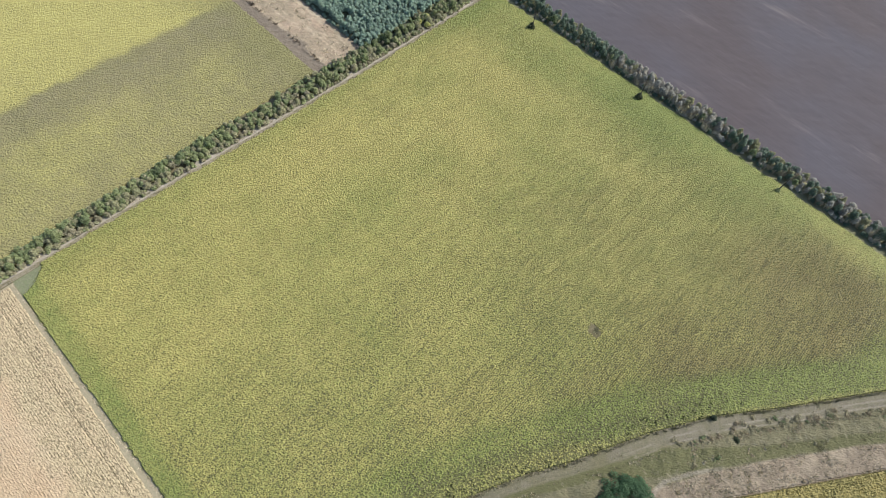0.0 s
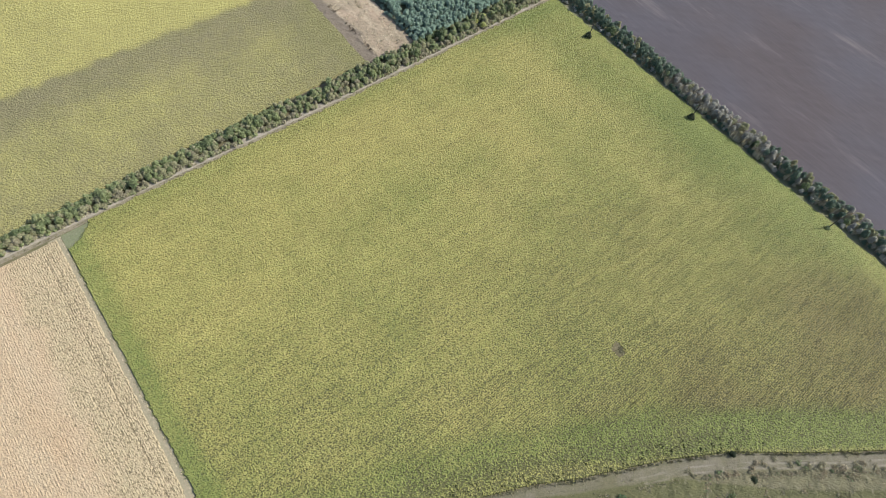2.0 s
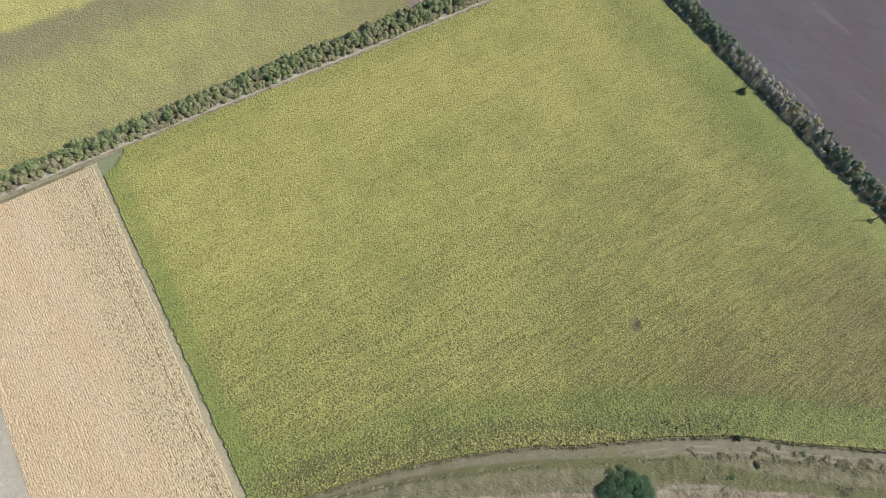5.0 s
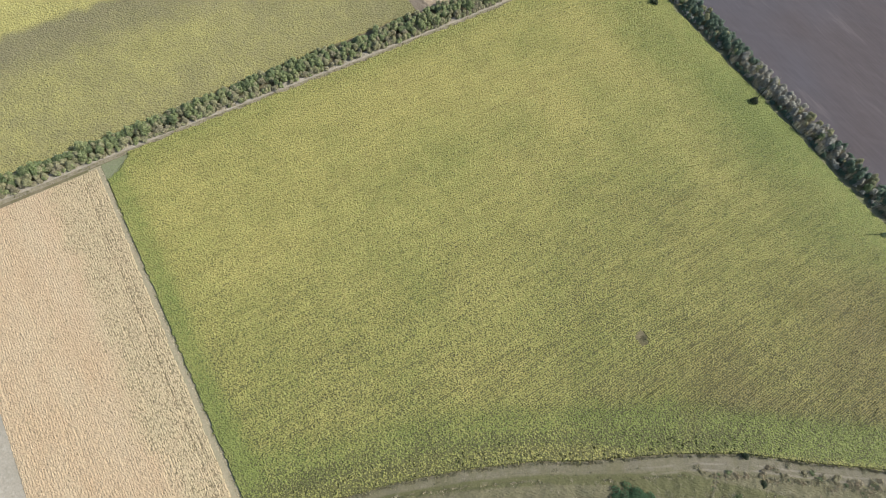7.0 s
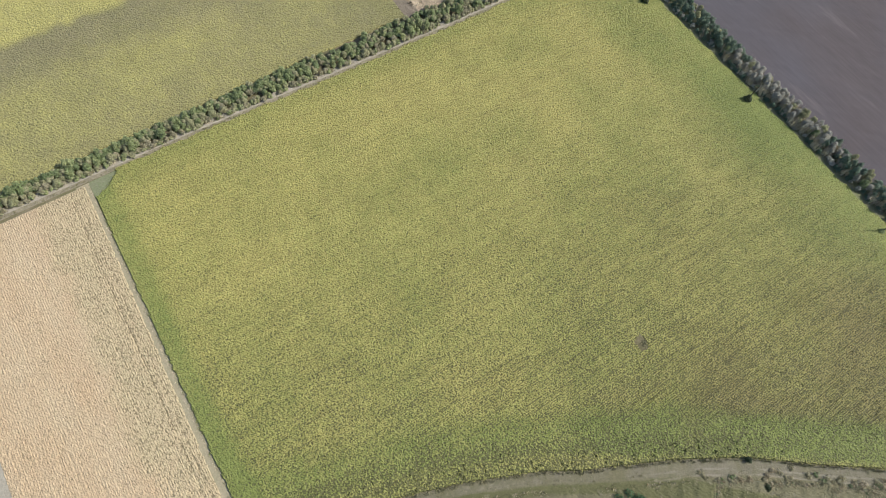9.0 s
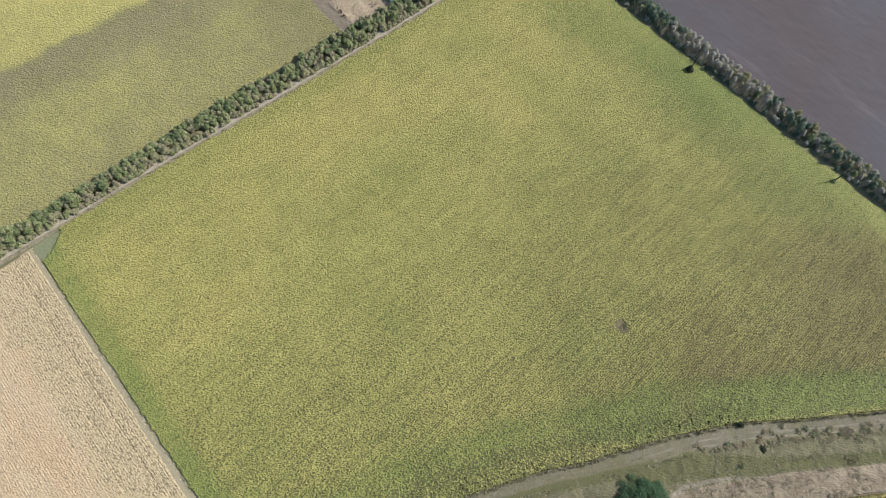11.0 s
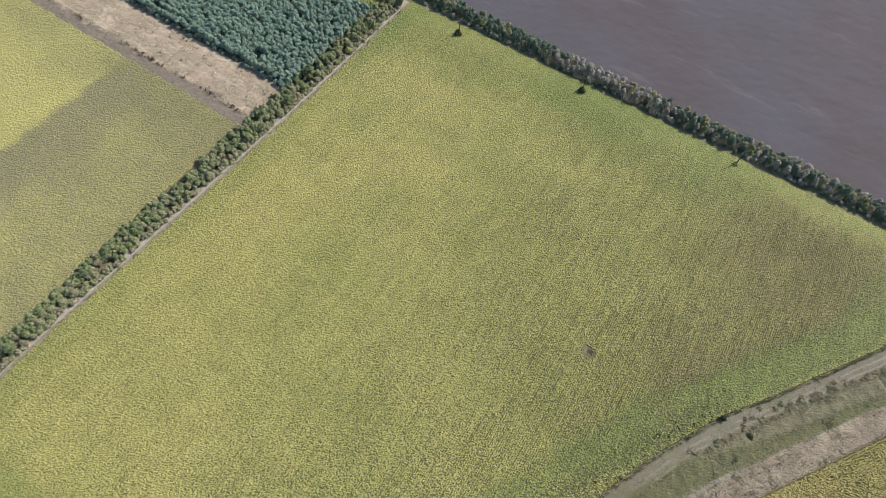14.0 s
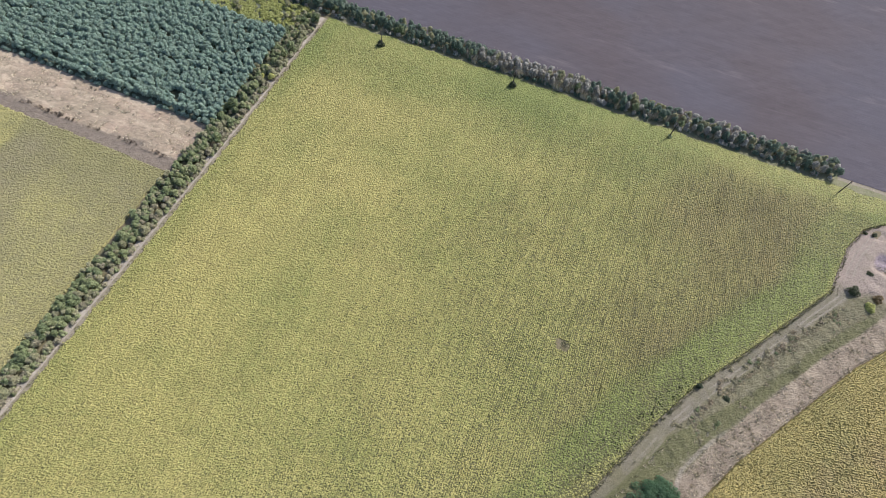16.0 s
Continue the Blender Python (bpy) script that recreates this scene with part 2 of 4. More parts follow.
M_BARK = bark_material("bark", (0.13, 0.10, 0.075), (0.21, 0.175, 0.14))
M_POLE = bark_material("tarred_pole", (0.05, 0.044, 0.038), (0.085, 0.075, 0.065))
M_PORCELAIN = Nodes("porcelain", 0.25)
M_PORCELAIN.bsdf.inputs["Base Color"].default_value = (0.30, 0.17, 0.11, 1)
M_PORCELAIN = M_PORCELAIN.mat


# ---------------------------------------------------------------- helpers for forms
def vnoise(X, Y, size, seed):
    """Smooth noise 0..1 with features of that size in metres."""
    rng = np.random.RandomState(seed)
    lat = rng.rand(256, 256)
    u, v = X / size + 1000, Y / size + 1000
    i, j = np.floor(u).astype(int), np.floor(v).astype(int)
    fu, fv = u - i, v - j
    fu, fv = fu * fu * (3 - 2 * fu), fv * fv * (3 - 2 * fv)
    a, b = lat[i % 256, j % 256], lat[(i + 1) % 256, j % 256]
    e, f = lat[i % 256, (j + 1) % 256], lat[(i + 1) % 256, (j + 1) % 256]
    return (a * (1 - fu) + b * fu) * (1 - fv) + (e * (1 - fu) + f * fu) * fv


def mesh_of(name, verts, faces, material, attrs=None):
    me = bpy.data.meshes.new(name)
    verts, faces = np.asarray(verts, dtype=np.float32), np.asarray(faces, dtype=np.int32)
    k = faces.shape[1]
    me.vertices.add(len(verts))
    me.vertices.foreach_set("co", verts.ravel())
    me.loops.add(faces.size)
    me.loops.foreach_set("vertex_index", faces.ravel())
    me.polygons.add(len(faces))
    me.polygons.foreach_set("loop_start", np.arange(0, faces.size, k, dtype=np.int32))
    for key, values in (attrs or {}).items():
        me.attributes.new(key, "FLOAT", "POINT").data.foreach_set("value", np.asarray(values, dtype=np.float32))
    me.materials.append(material)
    me.update(calc_edges=True)
    me.shade_flat()
    return me


def sheet(name, bounds, dx, dy, inside, height, material, attrs=None, jitter=0.3, seed=1, skirt=0.0):
    """A sheet of ground or canopy over the part of a grid that is inside; its rim falls to the skirt's height."""
    x0, x1, y0, y1 = bounds
    rng = np.random.RandomState(seed)
    X, Y = np.meshgrid(np.arange(x0, x1, dx), np.arange(y0, y1, dy), indexing="ij")
    ok = inside(X, Y)
    quad = ok[:-1, :-1] & ok[1:, :-1] & ok[:-1, 1:] & ok[1:, 1:]
    full = np.zeros_like(ok)
    used = np.zeros_like(ok)
    count = np.zeros(ok.shape, dtype=int)
    for a, b in ((slice(0, -1), slice(0, -1)), (slice(1, None), slice(0, -1)), (slice(0, -1), slice(1, None)), (slice(1, None), slice(1, None))):
        used[a, b] |= quad
        count[a, b] += quad
    full = count == 4
    Z = height(X, Y, rng)
    Z = np.where(full, Z, skirt)
    jx, jy = (rng.rand(*X.shape) - 0.5) * jitter * dx, (rng.rand(*X.shape) - 0.5) * jitter * dy
    index = -np.ones(ok.shape, dtype=int)
    index[used] = np.arange(used.sum())
    verts = np.stack([(X + jx)[used], (Y + jy)[used], Z[used]], 1)
    i, j = np.nonzero(quad)
    faces = np.stack([index[i, j], index[i + 1, j], index[i + 1, j + 1], index[i, j + 1]], 1)
    extra = {k: f(X, Y)[used] for k, f in (attrs or {}).items()}
    return new(name, mesh_of(name, verts, faces, material, extra))


def part(name, bm, material, parent, label=""):
    me = bpy.data.meshes.new(name)
    bm.to_mesh(me)
    bm.free()
    me.materials.append(material)
    ob = new(name, me)
    ob.parent = parent
    return tagged(ob, label) if label else ob


def cone(bm, a, b, r0, r1, seg=6):
    """A tapered limb from a to b."""
    a, b = Vector(a), Vector(b)
    m = Matrix.Translation((a + b) / 2) @ (b - a).to_track_quat("Z", "Y").to_matrix().to_4x4()
    bmesh.ops.create_cone(bm, cap_ends=True, segments=seg, radius1=r0, radius2=r1, depth=(b - a).length, matrix=m)


def leaf_cloud(rng, blobs, count, size, up=0.9):
    """Small leaf sprays on the skins of lumpy blobs (x, y, z, rx, ry, rz), with gaps between them."""
    blobs = np.asarray(blobs, dtype=float)
    area = (blobs[:, 3] * blobs[:, 4] * blobs[:, 5]) ** (2 / 3)
    which = rng.choice(len(blobs), count, p=area / area.sum())
    d = rng.normal(size=(count, 3))
    d /= np.linalg.norm(d, axis=1, keepdims=True)
    d[:, 2] = np.where(d[:, 2] < -0.55, -d[:, 2], d[:, 2])
    reach = 0.80 + 0.28 * rng.rand(count, 1)
    p = blobs[which, :3] + d * blobs[which, 3:] * reach
    n = d + rng.normal(size=(count, 3)) * 0.45 + np.array([0, 0, up])
    n /= np.linalg.norm(n, axis=1, keepdims=True)
    t = np.cross(n, rng.normal(size=(count, 3)))
    t /= np.linalg.norm(t, axis=1, keepdims=True)
    b = np.cross(n, t)
    s = size * (0.6 + 0.8 * rng.rand(count, 1))
    quad = np.stack([p - t * s, p + b * s * 0.62 - n * s * 0.2, p + t * s, p - b * s * 0.62 - n * s * 0.2], 1)
    return quad.reshape(-1, 3), np.arange(count * 4).reshape(-1, 4)


def crown_blobs(rng, h, r, low, lumps):
    """Lobes of a crown of height h and radius r that begins at height low."""
    mid = (h + low) / 2
    out = [(0, 0, mid, r * 0.72, r * 0.72, (h - low) * 0.46)]
    for k in range(lumps):
        a = 2 * math.pi * (k + rng.rand()) / lumps
        q = r * (0.40 + 0.25 * rng.rand())
        z = low + (h - low) * (0.28 + 0.5 * rng.rand())
        e = r * (0.36 + 0.2 * rng.rand())
        out.append((q * math.cos(a), q * math.sin(a), z, e, e, e * (0.8 + 0.4 * rng.rand())))
    out.append((r * 0.15 * rng.randn(), r * 0.15 * rng.randn(), h - r * 0.35, r * 0.42, r * 0.42, r * 0.45))
    return out


def make_tree(name, label, category, group, leaf, h, r, low, count, size, seed):
    """One tree: an Empty at its foot with trunk and crown."""
    rng = np.random.RandomState(seed)
    root = tagged(new(name), label, category, group)
    bm = bmesh.new()
    top = (0.12 * rng.randn(), 0.12 * rng.randn(), h * 0.62)
    rad = 0.05 + h * 0.018
    cone(bm, (0, 0, -0.1), (top[0] * 0.4, top[1] * 0.4, h * 0.3), rad * 1.25, rad * 0.9)
    cone(bm, (top[0] * 0.4, top[1] * 0.4, h * 0.28), top, rad * 0.9, rad * 0.4)
    for k in range(5):
        a = 2 * math.pi * (k + rng.rand()) / 5
        z = h * (0.22 + 0.3 * rng.rand())
        cone(bm, (0, 0, z), (r * 0.6 * math.cos(a), r * 0.6 * math.sin(a), z + h * (0.15 + 0.15 * rng.rand())), rad * 0.5, rad * 0.15, 5)
    part("trunk", bm, M_BARK, root)
    v, f = leaf_cloud(rng, crown_blobs(rng, h, r, low, 5), count, size)
    crown = new("crown", mesh_of("crown", v, f, M_LEAF[leaf]))
    crown.parent = root
    return root


def make_bush(name, label, leaf, h, r, count, size, seed, group=""):
    rng = np.random.RandomState(seed)
    root = tagged(new(name), label, "bush", group)
    bm = bmesh.new()
    for k in range(5):
        a = 2 * math.pi * (k + rng.rand()) / 5
        cone(bm, (0.1 * math.cos(a), 0.1 * math.sin(a), -0.05), (r * 0.55 * math.cos(a), r * 0.55 * math.sin(a), h * 0.6), 0.05, 0.02, 5)
    part("stems", bm, M_BARK, root)
    v, f = leaf_cloud(rng, crown_blobs(rng, h, r, 0.05, 6), count, size)
    crown = new("foliage", mesh_of("foliage", v, f, M_LEAF[leaf]))
    crown.parent = root
    return root


def put(ob, x, y, turn=0.0, s=1.0, sz=None, z=0.0):
    return pose(x, y, z, 0, 0, turn) @ Matrix.Diagonal((s, s, sz or s, 1))


# ---------------------------------------------------------------- the plan: edges of the fields
EAST_Y, EDGE_Y = 209.5, -40.8      # outermost sides of the crop: by the poles, by the straw field


def west_edge(y):
    """x of the crop's side along the dirt track, which runs a little askew."""
    return np.interp(y, [-120, -40, 0, 30, 65, 120, 205], [-152.0, -151.5, -151.2, -150.3, -149.2, -148.1, -147.7])


def drift(y):
    return west_edge(y) + 151.3


def straw_side(x):
    """y of the crop's side along the straw field."""
    return -39.0 - 0.012 * (x + 140) + 0.4 * (vnoise(x, x * 0, 1.3, 7) - 0.5)


def south_edge(y):
    """x of the crop's curved edge above the bank."""
    return np.interp(y, [-45, -13.6, 0, 19, 40, 51.5, 78.8, 98.5, 120, 134, 154, 177, 189, 195, 206], [-15.5, -6, -1.9, 5.6, 15.6, 22.8, 36.8, 48.9, 65.8, 76, 90.8, 96.6, 103, 111, 150])


def bank_edge(y):
    """x of the far side of the bank, where the next crop begins."""
    return np.interp(y, [-60, 20, 50, 64, 78.8, 110.4, 127, 139, 170, 215], [-25, 26, 46, 55, 63.8, 87.2, 99.5, 110.8, 136, 172])


# ---------------------------------------------------------------- ground and fields
def flat(name, x0, x1, y0, y1, z, material, step=None, rough=0.0, seed=3, skew=None):
    step = step or max(x1 - x0, y1 - y0) / 4
    nx, ny = max(2, int(round((x1 - x0) / step)) + 1), max(2, int(round((y1 - y0) / step)) + 1)
    X, Y = np.meshgrid(np.linspace(x0, x1, nx), np.linspace(y0, y1, ny), indexing="ij")
    X = X + skew(Y) if skew else X
    Z = z + rough * (vnoise(X, Y, 3.0, seed) - 0.5) + rough * 0.6 * (vnoise(X, Y, 1.1, seed + 1) - 0.5)
    k = np.arange(nx * ny).reshape(nx, ny)
    faces = np.stack([k[:-1, :-1], k[1:, :-1], k[1:, 1:], k[:-1, 1:]], -1).reshape(-1, 4)
    return new(name, mesh_of(name, np.stack([X, Y, Z], -1).reshape(-1, 3), faces, material))


tagged(flat("ground", -2400, 2400, -2400, 2400, 0.0, M_GROUND, 300), "bare brown farmland soil with sparse weeds", "ground", kind="structure")
tagged(flat("ploughed_field", -520, 620, 218.4, 900, 0.25, M_PLOUGH, 3.6, 0.22), "freshly ploughed dark purple-brown field beyond the tree belt", "field", kind="structure")
tagged(flat("track_verge", -155.2, -152.4, -140, 207, 0.17, M_PALE, 0.6, 0.16, 3, drift), "pale dry verge between tree belt and track", "verge", kind="structure")
tagged(flat("dirt_track", -152.5, -150.8, -140, 207, 0.12, M_TRACK, 0.6, 0.10, 3, drift), "pale dirt farm track along the tree belt", "track", kind="structure")
tagged(flat("grass_path", -150.6, -10, -43.4, -39.0, 0.11, M_PATH, 0.6, 0.10), "worn grassy path between straw and crop", "path", kind="structure")
tagged(flat("field_corner", -150.7, -140.5, -38.95, -24, 0.10, M_CORNER, 0.6, 0.10), "grey-green bare field corner by the track", "ground", kind="structure")
tagged(flat("dirt_path", 91.5, 260, 211.4, 213.2, 0.15, M_TRACK, 0.6, 0.16), "pale dirt path at the end of the tree belt", "path", kind="structure")
tagged(flat("path_verge", 91.5, 260, 205.0, 211.4, 0.14, M_VERGE, 0.8, 0.14), "grass verge at the end of the tree belt", "verge", kind="structure")
tagged(flat("ploughed_edge", 91.5, 620, 213.2, 218.4, 0.25, M_PLOUGH, 1.0, 0.22), "ploughed soil beside the dirt path", "field", kind="structure")
tagged(flat("field_verge", -147, 91.5, 205.0, 218.3, 0.14, M_VERGE, 0.8, 0.14), "grass verge under the tree belt", "verge", kind="structure")
tagged(flat("bare_field", -420, 60, -330, -91.2, 0.16, M_PALE, 3.0, 0.15), "pale bare harvested field", "field", kind="structure")
tagged(flat("fallow_strip", -420, -160.0, 101.0, 127.6, 0.34, M_FALLOW, 0.7, 0.35), "fallow strip of dry tan grass with a dark bare edge beside the grove", "field", kind="structure")
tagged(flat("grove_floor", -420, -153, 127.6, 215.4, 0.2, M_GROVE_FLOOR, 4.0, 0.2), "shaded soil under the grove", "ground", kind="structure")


def smooth(a, b, v):
    t = np.clip((np.asarray(v) - a) / (b - a), 0, 1)
    return t * t * (3 - 2 * t)


# the main crop: rows run along y, and follow the curved edge on the headland
HEAD = 12.0


def head_distance(X, Y):
    return (south_edge(Y) - X) * 0.83


def in_crop(X, Y):
    spot = ((X - 2.6) / 2.3) ** 2 + ((Y - 94.6) / 1.9) ** 2
    corner = (np.maximum(X + 152, 0) / 8.2) ** 2.4 + (np.maximum(Y + 39.5, 0) / 9.5) ** 1.8 + 0.6 * (vnoise(X, Y, 2.0, 6) - 0.5) < 1
    return (X > west_edge(Y) + 0.9 * (vnoise(X * 0, Y, 2.2, 9) - 0.5)) & (X < south_edge(Y) - 0.3) & (Y > straw_side(X)) & (Y < EAST_Y - 2.2 + 1.6 * vnoise(X, Y, 4, 5)) & (spot + vnoise(X, Y, 0.9, 8) > 1.4) & ~corner


ROW = 0.7
row_gap = np.random.RandomState(4).rand(2048)


def furrow(u, Y, amount):
    """How far the soil between rows lies open (0..1) at the place u across them; some gaps lie open in long single lines."""
    k = np.floor(u / ROW).astype(int)
    deep = 0.16 + 0.26 * row_gap[k % 2048] + np.where(k % 8 == 3, 0.16 * row_gap[(k * 5) % 2048], 0)
    dip = 0.5 - 0.5 * np.cos(2 * math.pi * u / ROW)
    rows = deep * dip * (0.5 + 0.8 * vnoise(u * 0.9, Y, 4.0, 23))
    line = dip * smooth(0.82, 0.95, vnoise(k * 3.7, Y * 0.05, 1.0, 29)) * (0.2 + 0.7 * vnoise(u, Y, 2.0, 30))
    return np.clip(amount * np.maximum(rows, line), 0, 1)


def missing(X, seed, share):
    """Single plants that failed."""
    rng = np.random.RandomState(seed)
    return np.where(rng.rand(*X.shape) < share, 0.35 + 0.65 * rng.rand(*X.shape), 0)


def crop_calm(X, Y):
    """Closed, even growth of the weedy green sides (1) against the open stand of the middle (0)."""
    return np.clip(smooth(193, 203, Y) + smooth(9, 4, Y - straw_side(X)), 0, 1)


def crop_thin(X, Y):
    """How thin the stand grows: closed by the tracks, open on the dry side (1)."""
    d = head_distance(X, Y)
    side = smooth(-95, 45, X + 40 * (vnoise(X, Y, 30, 21) - 0.5)) * (0.45 + 0.55 * smooth(30, 100, Y))
    return np.clip(side * smooth(HEAD - 4, HEAD + 4, d) * (1 - smooth(180, 200, Y)) + 0.5 * (vnoise(X, Y, 16, 22) - 0.5), 0, 1)


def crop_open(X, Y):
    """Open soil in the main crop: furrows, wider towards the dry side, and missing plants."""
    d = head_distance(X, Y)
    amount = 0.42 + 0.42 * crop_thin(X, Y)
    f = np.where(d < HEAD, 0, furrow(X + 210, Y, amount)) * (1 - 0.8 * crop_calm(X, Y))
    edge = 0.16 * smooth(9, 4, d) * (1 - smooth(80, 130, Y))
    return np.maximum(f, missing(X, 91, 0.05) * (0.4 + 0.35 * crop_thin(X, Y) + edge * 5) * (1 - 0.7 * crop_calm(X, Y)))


def crop_gaps(X, Y):
    """Share of gaps between single plants: more on the dry side and by the bank, few on the closed weedy sides."""
    d = head_distance(X, Y)
    return crop_thin(X, Y) * 0.75 + 0.85 * smooth(11, 6, d) * (1 - smooth(70, 140, Y)) + 0.55 * smooth(95, 30, d) + 0.35 * smooth(15, 9, d) - 0.5 * crop_calm(X, Y) - 0.25 * (1 - smooth(-110, -45, X))


def crop_rows(X, Y):
    """Where rows can be told apart: not on the headland and the closed sides."""
    d = head_distance(X, Y)
    return smooth(HEAD, HEAD + 5, d) * (0.25 + 0.75 * smooth(-70, 10, X)) * (1 - crop_calm(X, Y))


def crop_height(X, Y, rng):
    calm = 1 - 0.4 * crop_calm(X, Y)
    z = 0.26 * (rng.rand(*X.shape) - 0.5) + 0.20 * (vnoise(X, Y, 0.9, 11) - 0.5)
    return np.clip(0.72 + z * calm - 0.55 * crop_open(X, Y), 0.08, 1.4)


def crop_green(X, Y):
    d = head_distance(X, Y)
    near = np.interp(Y, [45, 85], [3.5, 0])
    band = smooth(near, near + 4, d) * (1 - smooth(HEAD, HEAD + 8, d)) * (0.38 + 0.47 * smooth(35, 75, Y)) * (1 - 0.6 * smooth(140, 185, Y))
    sides = 0.56 * (1 - smooth(4, 10, Y - straw_side(X))) + 0.30 * (1 - smooth(2, 14, X - west_edge(Y))) + (0.56 - 0.40 * smooth(0, 60, X)) * smooth(162, 200, Y)
    g = 0.22 + 0.10 * (1 - smooth(2, 8, d)) + band + sides + 0.24 * smooth(-110, -35, X) * (1 - 0.4 * smooth(-10, 30, X)) + 0.24 * (vnoise(X, Y, 45, 31) - 0.5) + 0.26 * (vnoise(X, Y, 18, 32) - 0.5)
    return g


def crop_dry(X, Y):
    d = head_distance(X, Y)
    side = 0.80 * smooth(-15, 65, X) * smooth(30, 95, Y) * (1 - (1 - smooth(HEAD - 2, HEAD + 6, d)) * (1 - 0.6 * smooth(140, 180, Y)))
    return (side + 0.55 * (vnoise(X, Y, 34, 41) - 0.5) + 0.35 * (vnoise(X, Y, 11, 42) - 0.5)) * (1 - smooth(188, 206, Y))


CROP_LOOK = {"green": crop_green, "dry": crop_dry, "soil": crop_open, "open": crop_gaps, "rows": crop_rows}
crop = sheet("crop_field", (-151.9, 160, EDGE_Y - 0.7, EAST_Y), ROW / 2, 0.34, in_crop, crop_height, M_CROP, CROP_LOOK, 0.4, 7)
tagged(crop, "ripening yellow-green crop sown in rows on soil", "crop", kind="stuff")


def leafy_plants(name, label, x, y, leaves, seed):
    """Plants standing in the crop's rows: a whorl of broad drooping leaves each, at the canopy's height."""
    rng = np.random.RandomState(seed)
    keep = in_crop(x, y) & (crop_open(x, y) < 0.34) & (vnoise(x, y, 0.9, 20) > 0.25)
    x, y = x[keep], y[keep]
    green, dry = crop_green(x, y), crop_dry(x, y)
    n = len(x)
    a = (np.repeat(rng.rand(n) * 2 * math.pi, leaves) + np.tile(np.arange(leaves) * 2 * math.pi / leaves, n) + rng.normal(size=n * leaves) * 0.35)
    px, py = np.repeat(x, leaves), np.repeat(y, leaves)
    top = np.repeat(0.68 + 0.22 * rng.rand(n), leaves) - 0.10 * rng.rand(n * leaves)
    size = 0.20 + 0.12 * rng.rand(n * leaves)
    ca, sa = np.cos(a), np.sin(a)
    droop = (0.05 + 0.5 * rng.rand(n * leaves)) * size
    stalk = np.stack([px + 0.03 * ca, py + 0.03 * sa, top], 1)
    left = np.stack([px + size * 0.75 * ca - size * 0.55 * sa, py + size * 0.75 * sa + size * 0.55 * ca, top + 0.02 - droop * 0.3], 1)
    right = np.stack([px + size * 0.75 * ca + size * 0.55 * sa, py + size * 0.75 * sa - size * 0.55 * ca, top + 0.02 - droop * 0.3], 1)
    tip = np.stack([px + size * 1.7 * ca, py + size * 1.7 * sa, top - droop], 1)
    v = np.stack([stalk, right, tip, left], 1).reshape(-1, 3)
    extra = {"green": np.repeat(green, leaves * 4), "dry": np.repeat(dry, leaves * 4)}
    return tagged(new(name, mesh_of(name, v, np.arange(n * leaves * 4).reshape(-1, 4), M_CROP, extra)), label, "crop", kind="stuff")


spread = np.random.RandomState(17)
sx, sy = spread.uniform(-151, 150, 90000), spread.uniform(-41, 209, 90000)
leafy_plants("crop_plants", "leafy yellow-green crop plants in rows", np.round(sx / ROW) * ROW + spread.normal(size=sx.size) * 0.09, sy, 2, 18)

tagged(flat("bare_patch", -1.4, 6.6, 90.6, 98.6, 0.46, M_GROUND, 0.4, 0.3), "bare grey soil in a gap of the crop", "ground", kind="structure")

# the crop west of the tree belt
WEST_FAR = -160.6


def west_height(X, Y, rng):
    return np.clip(0.6 + 0.10 * (vnoise(X, Y, 0.9, 12) - 0.45) + 0.24 * (rng.rand(*X.shape) - 0.5), 0.1, 1.4)


def west_green(X, Y):
    """The duller swath between the tree belt and the bright yellow stand, darkest at its far side."""
    far = X + 3 * (vnoise(X, Y, 5, 9) - 0.5)
    return 0.05 + 0.80 * smooth(-229, -223, far) - 0.30 * smooth(-218, -195, far) + 0.35 * (vnoise(X, Y, 25, 33) - 0.5) + 0.5 * smooth(68, 95, Y)


def west_dry(X, Y):
    far = X + 3 * (vnoise(X, Y, 5, 9) - 0.5)
    return 0.75 * smooth(-229, -222, far) * (1 - 0.55 * smooth(-218, -190, far)) + 0.5 * (vnoise(X, Y, 40, 43) - 0.5) - 0.4 * smooth(90, 101, Y)


west = sheet("crop_field", (-335, WEST_FAR, -112, 102.6), 0.5, 0.5, lambda X, Y: (X < WEST_FAR - 0.9 - 0.8 * smooth(-20, 30, Y) + vnoise(X, Y, 2, 3)) & (Y < 102.3 - 0.025 * np.maximum(X + 200, 0) + 0.5 * vnoise(X, Y, 1.5, 4)), west_height, M_CROP_WEST,
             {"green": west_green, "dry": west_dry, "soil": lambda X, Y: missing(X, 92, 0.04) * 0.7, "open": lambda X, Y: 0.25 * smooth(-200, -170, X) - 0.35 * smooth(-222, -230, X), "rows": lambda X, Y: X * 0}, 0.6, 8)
tagged(west, "ripening crop, bright yellow beyond a duller swath", "crop", kind="stuff")


# the straw field
def straw_height(X, Y, rng):
    row = 0.5 + 0.5 * np.cos(2 * math.pi * Y / 0.72)
    return np.maximum(0.08, 0.4 + 0.18 * (rng.rand(*X.shape) - 0.5) - 0.10 * (1 - row) + 0.12 * (vnoise(X, Y, 0.8, 14) - 0.5) - 0.10 * (vnoise(X * 0.1, Y, 0.8, 15) > 0.84) - 0.10 * straw_line(X, Y))


def straw_line(X, Y):
    """Two wheel lines through the straw, close to its thin side."""
    mid = Y + 46.1 + 0.003 * (X + 140)
    return np.maximum(smooth(0.5, 0.2, np.abs(mid)), 0.6 * smooth(0.5, 0.2, np.abs(mid - 1.9))) * smooth(-149, -145, X)


